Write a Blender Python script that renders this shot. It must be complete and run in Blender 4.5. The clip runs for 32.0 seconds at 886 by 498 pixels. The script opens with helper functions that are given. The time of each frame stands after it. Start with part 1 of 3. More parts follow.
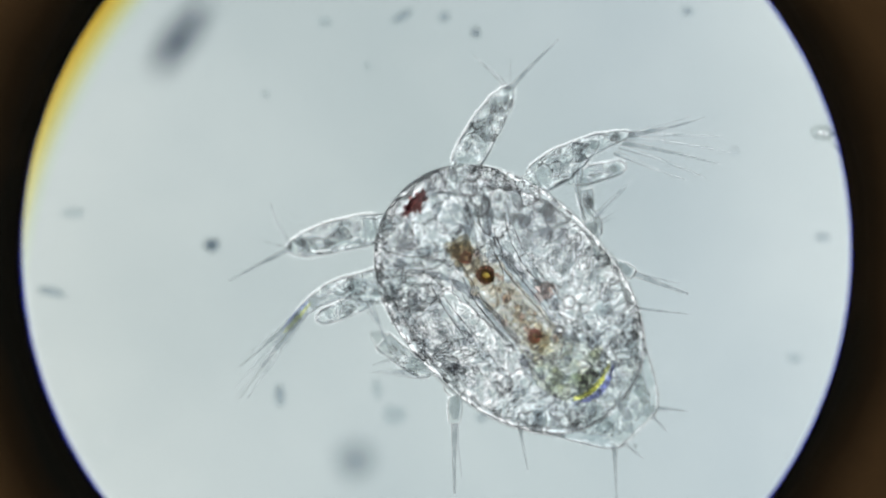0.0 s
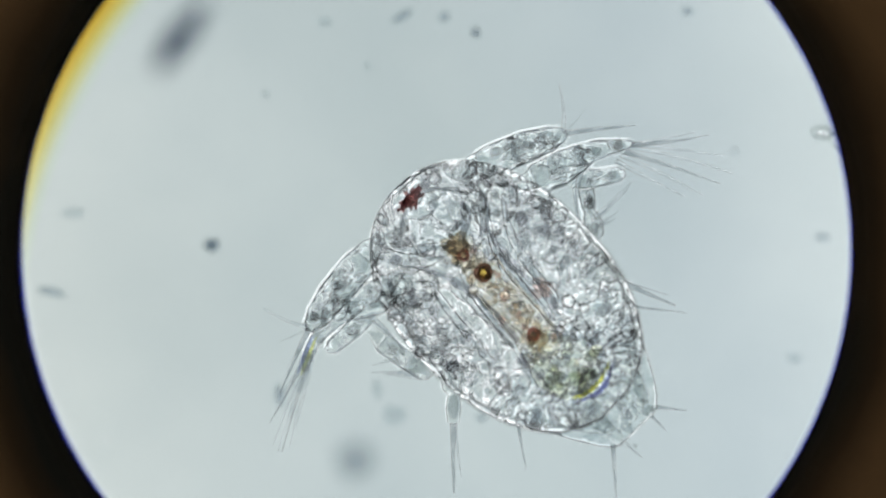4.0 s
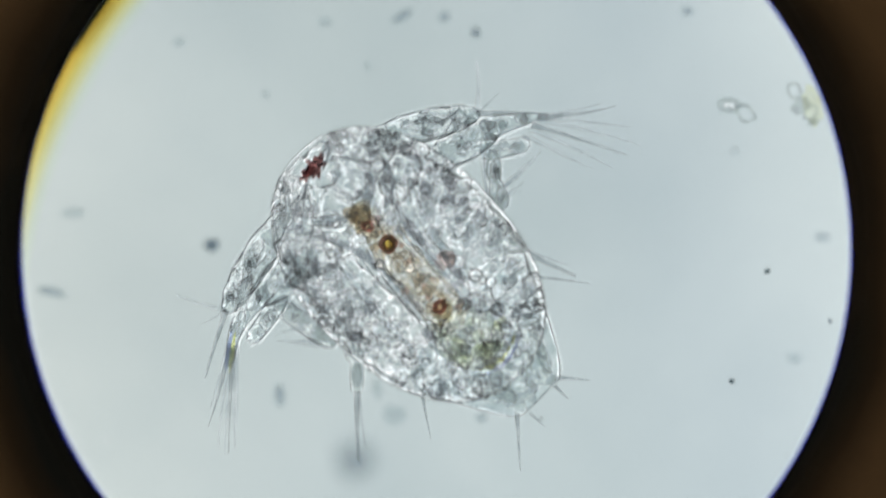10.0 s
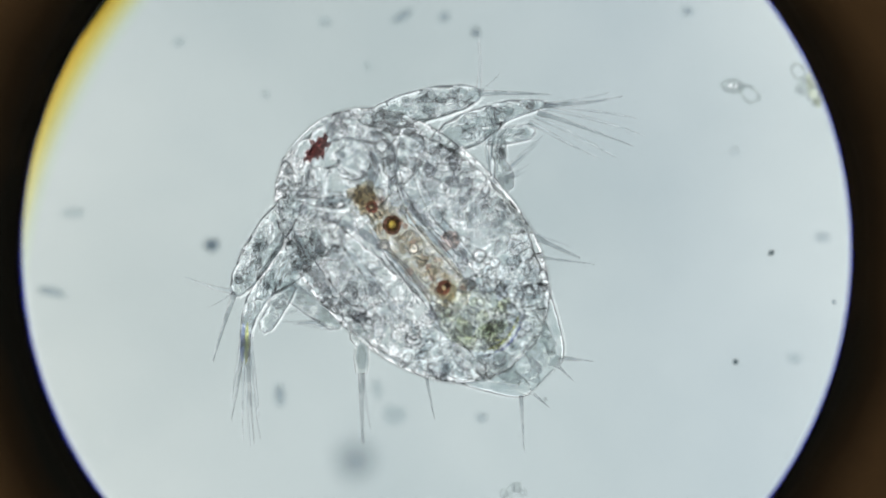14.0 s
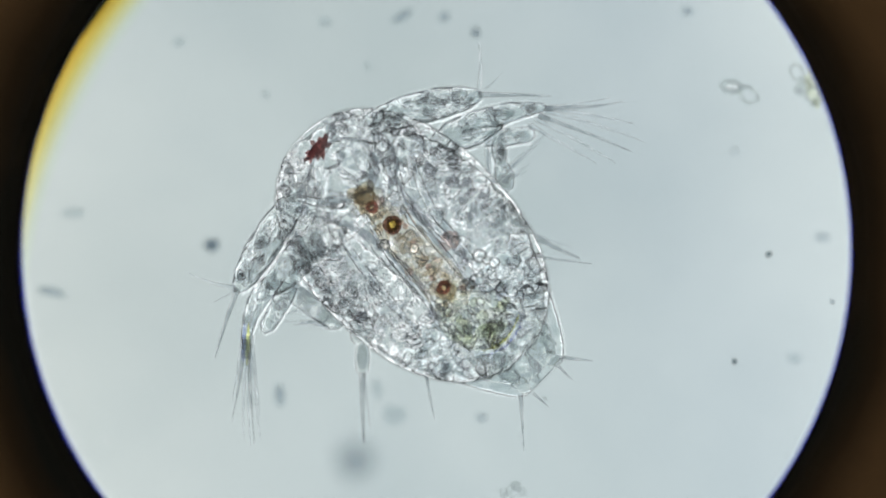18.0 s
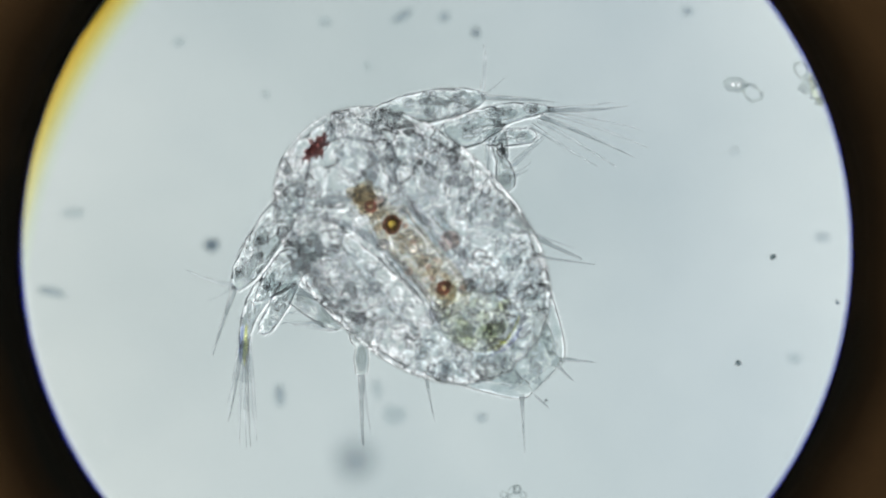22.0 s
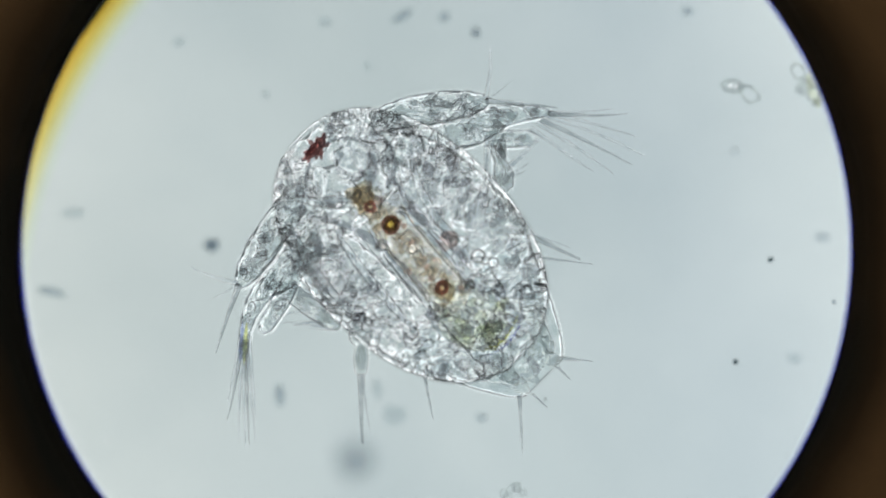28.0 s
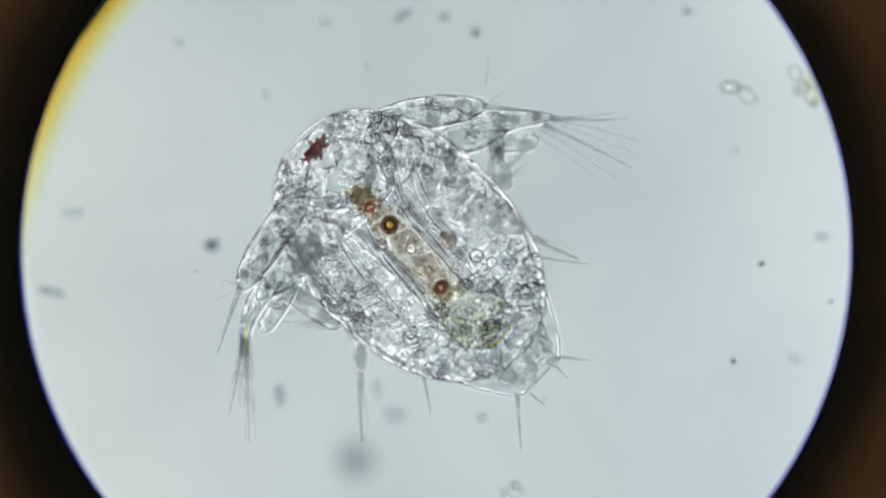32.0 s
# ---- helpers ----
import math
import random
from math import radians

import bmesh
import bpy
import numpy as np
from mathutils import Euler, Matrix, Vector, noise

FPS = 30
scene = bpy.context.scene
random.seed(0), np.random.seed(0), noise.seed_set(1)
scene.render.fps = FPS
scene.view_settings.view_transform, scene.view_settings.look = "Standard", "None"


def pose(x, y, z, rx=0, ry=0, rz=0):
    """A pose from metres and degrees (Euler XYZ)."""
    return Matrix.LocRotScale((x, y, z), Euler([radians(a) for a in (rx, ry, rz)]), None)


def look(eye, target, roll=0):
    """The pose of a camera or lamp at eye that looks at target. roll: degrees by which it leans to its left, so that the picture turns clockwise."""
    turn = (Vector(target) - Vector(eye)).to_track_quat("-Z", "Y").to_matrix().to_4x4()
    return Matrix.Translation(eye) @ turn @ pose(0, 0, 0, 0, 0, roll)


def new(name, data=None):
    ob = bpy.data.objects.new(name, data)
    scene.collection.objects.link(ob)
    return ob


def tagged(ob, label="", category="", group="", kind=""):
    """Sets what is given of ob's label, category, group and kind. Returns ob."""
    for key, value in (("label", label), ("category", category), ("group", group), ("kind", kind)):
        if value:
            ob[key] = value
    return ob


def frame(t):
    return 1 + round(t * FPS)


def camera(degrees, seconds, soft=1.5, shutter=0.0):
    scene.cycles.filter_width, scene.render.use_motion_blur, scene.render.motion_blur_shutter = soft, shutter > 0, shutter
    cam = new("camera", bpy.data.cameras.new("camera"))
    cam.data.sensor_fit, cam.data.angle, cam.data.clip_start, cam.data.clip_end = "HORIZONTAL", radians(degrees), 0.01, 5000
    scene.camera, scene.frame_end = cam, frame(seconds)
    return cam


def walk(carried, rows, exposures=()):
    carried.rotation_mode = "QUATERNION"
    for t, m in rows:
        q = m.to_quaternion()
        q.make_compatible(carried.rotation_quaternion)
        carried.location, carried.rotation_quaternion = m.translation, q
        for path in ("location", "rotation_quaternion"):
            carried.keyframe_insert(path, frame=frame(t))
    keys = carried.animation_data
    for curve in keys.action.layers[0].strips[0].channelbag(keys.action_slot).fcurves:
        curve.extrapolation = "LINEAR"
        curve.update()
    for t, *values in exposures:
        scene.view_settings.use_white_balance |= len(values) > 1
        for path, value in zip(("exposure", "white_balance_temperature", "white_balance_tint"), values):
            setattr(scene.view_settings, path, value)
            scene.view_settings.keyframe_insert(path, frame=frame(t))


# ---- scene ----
# One metre here is one millimetre on the microscope slide: the place is built a thousand times enlarged.
# z = 0 is the plane in focus; the camera looks straight down through the eyepiece.
EYE = 2.789
U = 0.0005                      # grid unit in the plane of focus
cam = camera(16, 32.0, soft=1.8, shutter=0.25)
cam.data.dof.use_dof = True
cam.data.dof.focus_distance = EYE
cam.data.dof.aperture_fstop = 0.82
walk(cam, [(0.0, look((0, 0, EYE), (0, 0, 0))), (32.0, look((0, 0, EYE), (0, 0, 0)))])
scene.cycles.max_bounces = 40
scene.cycles.transmission_bounces = 40
scene.cycles.transparent_max_bounces = 40

# ---- world ----
world = bpy.data.worlds.new("dim_room")
scene.world = world
world.use_nodes = True
world.node_tree.nodes["Background"].inputs[0].default_value = (0.86, 0.95, 0.97, 1)
world.node_tree.nodes["Background"].inputs[1].default_value = 0.155


# ---- materials ----
def material(name):
    m = bpy.data.materials.new(name)
    m.use_nodes = True
    n = m.node_tree.nodes
    for x in list(n):
        n.remove(x)
    out = n.new("ShaderNodeOutputMaterial")
    return m, n, m.node_tree.links, out


def mottle(n, l, scale, detail=3.0, kind="noise"):
    tc = n.new("ShaderNodeTexCoord")
    if kind == "noise":
        t = n.new("ShaderNodeTexNoise")
        t.inputs["Detail"].default_value = detail
        t.inputs["Roughness"].default_value = 0.6
        socket = "Fac"
    else:
        t = n.new("ShaderNodeTexVoronoi")
        t.feature = "SMOOTH_F1"
        socket = "Distance"
    t.inputs["Scale"].default_value = scale
    l.new(tc.outputs["Object"], t.inputs["Vector"])
    return t.outputs[socket]


def ramp(n, l, source, stops):
    r = n.new("ShaderNodeValToRGB")
    e = r.color_ramp.elements
    while len(e) < len(stops):
        e.new(0.5)
    for k, (p, c) in zip(e, stops):
        k.position, k.color = p, (*c, 1)
    l.new(source, r.inputs["Fac"])
    return r.outputs["Color"]


def clear(name, light, dark, ior, fine=260, fine_depth=0.0008, coarse=70, coarse_depth=0.0015, tint_scale=60, veil=0.25):
    """Living tissue: refracts the light from below, with granular relief at two scales and a cloudy tint."""
    m, n, l, out = material(name)
    a, b = mottle(n, l, fine, 0.0), mottle(n, l, coarse, 2, "cells")
    b1 = n.new("ShaderNodeBump")
    b1.inputs["Strength"].default_value = 1.0
    b1.inputs["Distance"].default_value = fine_depth
    l.new(a, b1.inputs["Height"])
    b2 = n.new("ShaderNodeBump")
    b2.inputs["Strength"].default_value = 1.0
    b2.inputs["Distance"].default_value = coarse_depth
    l.new(b, b2.inputs["Height"])
    l.new(b1.outputs[0], b2.inputs["Normal"])
    col = ramp(n, l, mottle(n, l, tint_scale, 3), [(0.35, dark), (0.62, light)])
    r = n.new("ShaderNodeBsdfRefraction")
    r.inputs["IOR"].default_value = ior
    r.inputs["Roughness"].default_value = 0.0
    l.new(col, r.inputs["Color"])
    l.new(b2.outputs[0], r.inputs["Normal"])
    t = n.new("ShaderNodeBsdfTransparent")
    l.new(col, t.inputs["Color"])
    x = n.new("ShaderNodeMixShader")
    x.inputs[0].default_value = veil
    l.new(r.outputs[0], x.inputs[1])
    l.new(t.outputs[0], x.inputs[2])
    l.new(x.outputs[0], out.inputs["Surface"])
    return m


def stained(name, light, dark, scale=80):
    """A thin stain or film that light passes straight through."""
    m, n, l, out = material(name)
    t = n.new("ShaderNodeBsdfTransparent")
    l.new(ramp(n, l, mottle(n, l, scale, 3), [(0.35, dark), (0.65, light)]), t.inputs["Color"])
    l.new(t.outputs[0], out.inputs["Surface"])
    return m


CUTICLE = clear("cuticle", (1.0, 1.0, 1.0), (0.952, 0.953, 0.958), 1.11, 120, 0.0024, 75, 0.0016, veil=0.25)
TAIL_TISSUE = clear("tail_tissue", (0.99, 0.99, 0.985), (0.88, 0.89, 0.89), 1.13, 160, 0.002, 90, 0.001, veil=0.6)
HULL = clear("thin_cuticle", (0.99, 1.0, 1.0), (0.87, 0.90, 0.91), 1.14, 120, 0.0024, 60, 0.0016, veil=0.3)
LIMB = clear("limb_cuticle", (0.965, 0.975, 0.975), (0.87, 0.89, 0.895), 1.10, 120, 0.0046, 80, 0.0030, veil=0.38)
TISSUE = clear("granular_tissue", (1.0, 0.999, 1.0), (0.905, 0.913, 0.917), 1.15, 220, 0.0003, 120, 0.0003, veil=0.44)
FIBRE = clear("muscle_fibre", (1.0, 1.0, 1.0), (0.90, 0.905, 0.915), 1.10, 120, 0.0016, 60, 0.0012, veil=0.35)
SETA = clear("bristle", (0.93, 0.94, 0.945), (0.84, 0.86, 0.87), 1.18, 200, 0.0, 90, 0.0, veil=0.4)
STIFF = clear("stiff_bristle", (0.84, 0.85, 0.855), (0.70, 0.72, 0.73), 1.14, 200, 0.0, 90, 0.0, veil=0.5)
GUT = clear("gut_wall", (0.975, 0.963, 0.94), (0.87, 0.845, 0.80), 1.10, 150, 0.0040, 90, 0.0030, 55, veil=0.4)
GUT_END = clear("green_gut", (1.0, 1.0, 0.975), (0.935, 0.935, 0.885), 1.06, 170, 0.0040, 100, 0.0030, 45, veil=0.35)
RUST = stained("rust_pigment", (0.90, 0.875, 0.82), (0.71, 0.66, 0.58), 110)
GREEN = stained("green_gut_content", (0.975, 0.98, 0.945), (0.90, 0.91, 0.865), 90)
GOLD = stained("yellow_birefringence", (1.0, 0.985, 0.60), (0.99, 0.96, 0.48), 90)
SLATE = stained("slate_birefringence", (0.70, 0.72, 0.90), (0.60, 0.62, 0.82), 90)
GUT_GRAIN = clear("gut_granules", (0.985, 0.975, 0.955), (0.89, 0.87, 0.835), 1.13, 220, 0.0003, 120, 0.0003, veil=0.45)
RIDGE = clear("fold_ridge", (1.0, 1.0, 1.0), (0.86, 0.88, 0.89), 1.16, 160, 0.0010, 90, 0.0008, veil=0.15)
LIP = clear("lip_wall", (1.0, 1.0, 1.0), (0.94, 0.95, 0.95), 1.07, 120, 0.0010, 70, 0.0010, veil=0.45)
LIMB_FLESH = clear("limb_flesh", (0.985, 0.99, 0.99), (0.86, 0.875, 0.872), 1.20, 190, 0.0040, 110, 0.0030, veil=0.48)
FLESH = clear("granular_flesh", (1.0, 0.999, 0.999), (0.905, 0.917, 0.915), 1.30, 135, 0.0050, 80, 0.0038, veil=0.38)
PRISM = clear("clear_prism", (1.0, 1.0, 1.0), (0.99, 0.99, 0.99), 1.45, 100, 0.0, 60, 0.0, veil=0.70)
LEG = clear("leg_cuticle", (0.90, 0.91, 0.91), (0.80, 0.82, 0.82), 1.12, 150, 0.0020, 90, 0.0015, veil=0.5)
PINK = clear("red_pigment", (0.97, 0.91, 0.89), (0.90, 0.80, 0.77), 1.05, 120, 0.0, 60, 0.0)
EYESPOT = stained("eye_pigment", (0.84, 0.71, 0.69), (0.55, 0.41, 0.42), 130)
OIL = clear("amber_oil", (1.0, 0.94, 0.55), (1.0, 0.92, 0.50), 1.60, 100, 0.0, 60, 0.0, veil=0.12)
RED_OIL = stained("red_oil_rim", (0.68, 0.52, 0.46), (0.52, 0.39, 0.34), 120)
RED_RIM = stained("pinkish_oil_rim", (0.78, 0.56, 0.52), (0.62, 0.42, 0.39), 120)
SHEEN_GOLD = stained("yellow_sheen", (1.0, 0.995, 0.80), (0.99, 0.97, 0.70), 90)
SHEEN_BLUE = stained("blue_sheen", (0.84, 0.87, 0.97), (0.76, 0.79, 0.93), 90)
CLOUD = stained("cloudy_tissue", (0.97, 0.972, 0.975), (0.85, 0.855, 0.865), 110)
SHADE = stained("dense_tissue_and_edge", (0.87, 0.875, 0.88), (0.69, 0.70, 0.72), 130)
GLINT = clear("glint_cone", (1.0, 1.0, 1.0), (0.99, 0.99, 0.99), 1.45, 100, 0.0, 60, 0.0, veil=0.45)
TAIL_GREY = stained("grey_tail_cells", (0.94, 0.945, 0.945), (0.80, 0.815, 0.82), 150)
BUBBLE = clear("clear_droplet", (1.0, 1.0, 1.0), (0.96, 0.97, 0.97), 1.34, 100, 0.0, 60, 0.0, veil=0.3)
OIL_PALE = clear("pale_oil", (1.0, 0.98, 0.95), (0.97, 0.92, 0.88), 1.24, 100, 0.0, 60, 0.0, veil=0.0)
DEBRIS_WALL = stained("debris_wall", (0.945, 0.95, 0.94), (0.78, 0.795, 0.80), 110)
ALGA_FILM = stained("yellow_film", (1.0, 0.995, 0.93), (0.96, 0.95, 0.86), 60)
SPECK = stained("dark_speck", (0.55, 0.58, 0.59), (0.38, 0.42, 0.43), 200)
DUST = stained("grey_dust", (0.82, 0.845, 0.865), (0.66, 0.70, 0.735), 120)
DUST_DARK = stained("dark_dust", (0.62, 0.66, 0.70), (0.40, 0.45, 0.50), 120)
DUST_FAINT = stained("faint_dust", (0.92, 0.93, 0.94), (0.84, 0.87, 0.88), 120)
SMUT = stained("blue_black_smut", (0.27, 0.33, 0.44), (0.15, 0.19, 0.30), 60)
GLASS = stained("clear_glass", (1.0, 1.0, 1.0), (0.985, 0.988, 0.99), 6)


def lamp_material():
    """Even light of the condenser: whiter on one side, bluer on the other."""
    m, n, l, out = material("condenser_light")
    tc = n.new("ShaderNodeTexCoord")
    sep = n.new("ShaderNodeSeparateXYZ")
    l.new(tc.outputs["Generated"], sep.inputs[0])
    slant = n.new("ShaderNodeMath")
    slant.operation = "MULTIPLY_ADD"
    l.new(sep.outputs["Y"], slant.inputs[0])
    slant.inputs[1].default_value = 0.3
    slant.inputs[2].default_value = -0.15
    across = n.new("ShaderNodeMath")
    l.new(sep.outputs["X"], across.inputs[0])
    l.new(slant.outputs[0], across.inputs[1])
    side = ramp(n, l, across.outputs[0], [(0.05, (0.63, 0.69, 0.67)), (0.30, (0.545, 0.62, 0.62)), (0.55, (0.535, 0.615, 0.62)),
                                         (0.78, (0.53, 0.615, 0.64)), (0.96, (0.68, 0.76, 0.765))])
    cloud = ramp(n, l, mottle(n, l, 1.3, 1), [(0.3, (0.95, 0.96, 0.96)), (0.7, (1.03, 1.03, 1.03))])
    mul = n.new("ShaderNodeMixRGB")
    mul.blend_type = "MULTIPLY"
    mul.inputs[0].default_value = 1.0
    l.new(side, mul.inputs[1])
    l.new(cloud, mul.inputs[2])
    e = n.new("ShaderNodeEmission")
    rise = ramp(n, l, sep.outputs["Y"], [(0.22, (1.04, 1.04, 1.045)), (0.5, (1.0, 1.0, 1.0)), (0.8, (0.97, 0.97, 0.97))])
    mul2 = n.new("ShaderNodeMixRGB")
    mul2.blend_type = "MULTIPLY"
    mul2.inputs[0].default_value = 1.0
    l.new(mul.outputs[0], mul2.inputs[1])
    l.new(rise, mul2.inputs[2])
    l.new(mul2.outputs[0], e.inputs["Color"])
    e.inputs["Strength"].default_value = 1.0
    l.new(e.outputs[0], out.inputs["Surface"])
    return m


def fill_glow():
    m, n, l, out = material("fill_glow")
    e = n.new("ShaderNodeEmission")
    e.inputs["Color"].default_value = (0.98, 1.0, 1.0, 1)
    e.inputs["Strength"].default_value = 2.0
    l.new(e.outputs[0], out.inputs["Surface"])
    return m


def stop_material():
    """Black metal; the tube's dim light is painted brown away from the lip."""
    m, n, l, out = material("black_metal_painted_glow")
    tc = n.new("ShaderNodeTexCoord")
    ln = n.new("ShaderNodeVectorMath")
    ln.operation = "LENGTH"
    lit = n.new("ShaderNodeVectorMath")
    lit.inputs[1].default_value = (0.007, 0.008, 0)
    l.new(tc.outputs["Object"], lit.inputs[0])
    l.new(lit.outputs[0], ln.inputs[0])
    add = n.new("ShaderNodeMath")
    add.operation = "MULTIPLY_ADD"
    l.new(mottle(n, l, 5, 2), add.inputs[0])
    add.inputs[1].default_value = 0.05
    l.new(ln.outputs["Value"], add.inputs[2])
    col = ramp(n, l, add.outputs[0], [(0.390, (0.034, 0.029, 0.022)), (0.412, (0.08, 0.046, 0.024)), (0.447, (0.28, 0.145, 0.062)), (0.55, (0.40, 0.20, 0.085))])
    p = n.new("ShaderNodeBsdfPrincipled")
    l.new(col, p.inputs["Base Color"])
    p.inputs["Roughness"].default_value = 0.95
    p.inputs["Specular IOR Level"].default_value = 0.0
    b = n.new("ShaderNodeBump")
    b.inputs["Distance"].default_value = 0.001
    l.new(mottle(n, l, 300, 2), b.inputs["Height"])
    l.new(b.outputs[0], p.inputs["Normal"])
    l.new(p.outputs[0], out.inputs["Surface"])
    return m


def rim_material(inner, outer, stops, name):
    """Chromatic fringe painted as a tint by distance from the ring's own centre."""
    m, n, l, out = material(name)
    tc = n.new("ShaderNodeTexCoord")
    ln = n.new("ShaderNodeVectorMath")
    ln.operation = "LENGTH"
    l.new(tc.outputs["Object"], ln.inputs[0])
    mr = n.new("ShaderNodeMapRange")
    mr.inputs["From Min"].default_value = inner
    mr.inputs["From Max"].default_value = outer
    l.new(ln.outputs["Value"], mr.inputs["Value"])
    t = n.new("ShaderNodeBsdfTransparent")
    l.new(ramp(n, l, mr.outputs[0], stops), t.inputs["Color"])
    l.new(t.outputs[0], out.inputs["Surface"])
    return m


# ---- mesh helpers ----
def mesh(name, verts, faces, mat, smooth=True):
    me = bpy.data.meshes.new(name)
    me.from_pydata([tuple(v) for v in verts], [], faces)
    me.materials.append(mat)
    if smooth:
        me.polygons.foreach_set("use_smooth", [True] * len(me.polygons))
    me.update()
    return me


def part(name, data, parent=None, label="", at=None, kind=""):
    ob = new(name, data)
    if parent:
        ob.parent = parent
    if at is not None:
        ob.matrix_basis = at
    return tagged(ob, label, kind=kind)


def lathe(rings, n=24):
    """Closed skin over rings (centre, half-width vector, half-height vector)."""
    verts, faces = [], []
    for c, w, h in rings:
        for k in range(n):
            a = 2 * math.pi * k / n
            verts.append(c + w * math.cos(a) + h * math.sin(a))
    for i in range(len(rings) - 1):
        for k in range(n):
            j = (k + 1) % n
            faces.append((i * n + k, i * n + j, (i + 1) * n + j, (i + 1) * n + k))
    faces.append(tuple(range(n - 1, -1, -1)))
    faces.append(tuple((len(rings) - 1) * n + k for k in range(n)))
    return verts, faces


def tube(points, radii, n=8, flat=1.0):
    """A tapered tube along points."""
    rings = []
    for i, p in enumerate(points):
        d = (points[min(i + 1, len(points) - 1)] - points[max(i - 1, 0)]).normalized()
        w = d.cross(Vector((0, 0, 1)))
        w = w.normalized() if w.length > 1e-6 else Vector((1, 0, 0))
        h = w.cross(d).normalized()
        rings.append((p, w * radii[i], h * radii[i] * flat))
    return lathe(rings, n)


def join(pieces):
    verts, faces = [], []
    for v, f in pieces:
        o = len(verts)
        verts += v
        faces += [tuple(k + o for k in q) for q in f]
    return verts, faces


def ball(level=2):
    bm = bmesh.new()
    bmesh.ops.create_icosphere(bm, subdivisions=level, radius=1)
    v = [x.co.copy() for x in bm.verts]
    f = [tuple(k.index for k in q.verts) for q in bm.faces]
    bm.free()
    return v, f


BALL2, BALL3 = ball(2), ball(4)


def lump(centre, size, turn=0.0, rough=0.15, seed=0, src=None):
    """An uneven rounded body."""
    v, f = src or BALL2
    r = Matrix.Rotation(turn, 3, "Z")
    o = Vector((seed * 7.31, seed * 3.17, seed * 1.93))
    out = []
    for p in v:
        k = 1 + rough * noise.noise(p * 1.7 + o) * 1.6
        out.append(Vector(centre) + r @ Vector((p.x * size[0] * k, p.y * size[1] * k, p.z * size[2] * k)))
    return out, f


def G(x, y, z=0.0):
    """Grid place on the slide, before the stage moved back: metres from the animal's middle."""
    return Vector(((x - 740) * U, (440 - y) * U, z * U))


# ---- light and eyepiece ----
def disc(name, radius, z, mat, centre=(0, 0), thick=0.004, n=96):
    rings = [(Vector((0, 0, 0)), Vector((radius, 0, 0)), Vector((0, radius, 0))), (Vector((0, 0, -thick)), Vector((radius, 0, 0)), Vector((0, radius, 0)))]
    v, f = lathe(rings, n)
    f = [tuple(reversed(q)) for q in f]
    ob = new(name, mesh(name, v, f, mat, False))
    ob.location = (*centre, z)
    return ob


LAMP_Z = -4.0
illuminator = disc("illuminator", 0.98, LAMP_Z, lamp_material(), (-0.01, 0))
tagged(illuminator, "round frosted condenser light glowing pale blue white", "lamp")

# glowing ring added out of view, so that strongly bent rays turn white
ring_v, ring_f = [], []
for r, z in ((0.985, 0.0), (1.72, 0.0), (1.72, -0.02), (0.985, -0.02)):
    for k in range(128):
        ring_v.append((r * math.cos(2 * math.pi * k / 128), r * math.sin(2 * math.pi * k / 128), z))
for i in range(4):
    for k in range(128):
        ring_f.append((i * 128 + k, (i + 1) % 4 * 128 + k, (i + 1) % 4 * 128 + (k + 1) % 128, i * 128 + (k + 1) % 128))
fill_ring = new("unseen_fill_ring", mesh("unseen_fill_ring", ring_v, ring_f, fill_glow(), False))
fill_ring.location = (-0.01, 0, LAMP_Z)
tagged(fill_ring, "bright white glowing ring added out of view to whiten refracted edges", "lamp")

STOP_Z = 0.10
K = (EYE - STOP_Z) / EYE
CX, CY, RIM = -13 * U * K, -1.5 * U * K, 742 * U * K


def annulus(inner, outer, thick, n=192):
    v, f = [], []
    for r, z in ((inner, -thick), (inner + 0.004, -0.001), (outer, 0.0), (outer, -thick - 0.012), (inner, -thick - 0.012)):
        for k in range(n):
            a = 2 * math.pi * k / n
            v.append((r * math.cos(a), r * math.sin(a), z))
    for i in range(5):
        for k in range(n):
            j = (k + 1) % n
            m = (i + 1) % 5
            f.append((i * n + k, m * n + k, m * n + j, i * n + j))
    return v, f


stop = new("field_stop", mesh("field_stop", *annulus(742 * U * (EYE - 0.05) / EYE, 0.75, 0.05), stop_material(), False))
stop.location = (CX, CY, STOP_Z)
tagged(stop, "black eyepiece ring with dim brown light painted away from the bright field", "eyepiece", kind="structure")

lens = disc("eyepiece_lens", RIM + 0.007, STOP_Z - 0.003, GLASS, (CX, CY), 0.003)
reticle = disc("reticle_glass", 0.37, 0.1594, GLASS, (CX, CY), 0.003)
tagged(reticle, "clear reticle glass carrying dust grains", "lens", kind="structure")
tagged(lens, "clear round eyepiece glass with dust on it", "lens", kind="structure")


def crescent(name, shift, depth, mat, lift, label):
    """Edge tint between the lip and a second circle set off towards one side."""
    n, v, f = 128, [], []
    c = Vector(shift)
    for k in range(n):
        a = 2 * math.pi * k / n
        d = Vector((math.cos(a), math.sin(a), 0))
        v.append(d * (RIM - 0.0005) - c)
        v.append(d * (RIM - depth) - c)
    for k in range(n):
        j = (k + 1) % n
        f.append((2 * k, 2 * k + 1, 2 * j + 1, 2 * j))
    ob = part(name, mesh(name, v, f, mat, False), lens, label)
    ob.location = (c.x, c.y, lift)
    return ob


off = Vector((0.120, -0.090, 0))
crescent("amber_fringe", off, 0.09,
         rim_material(RIM + 0.113, RIM + 0.147, [(0.0, (1, 1, 1)), (0.2, (0.97, 1.0, 0.90)), (0.42, (1.0, 0.94, 0.55)), (0.65, (1.0, 0.78, 0.22)), (0.86, (0.92, 0.58, 0.08)), (1.0, (0.60, 0.36, 0.03))], "amber_fringe_tint"),
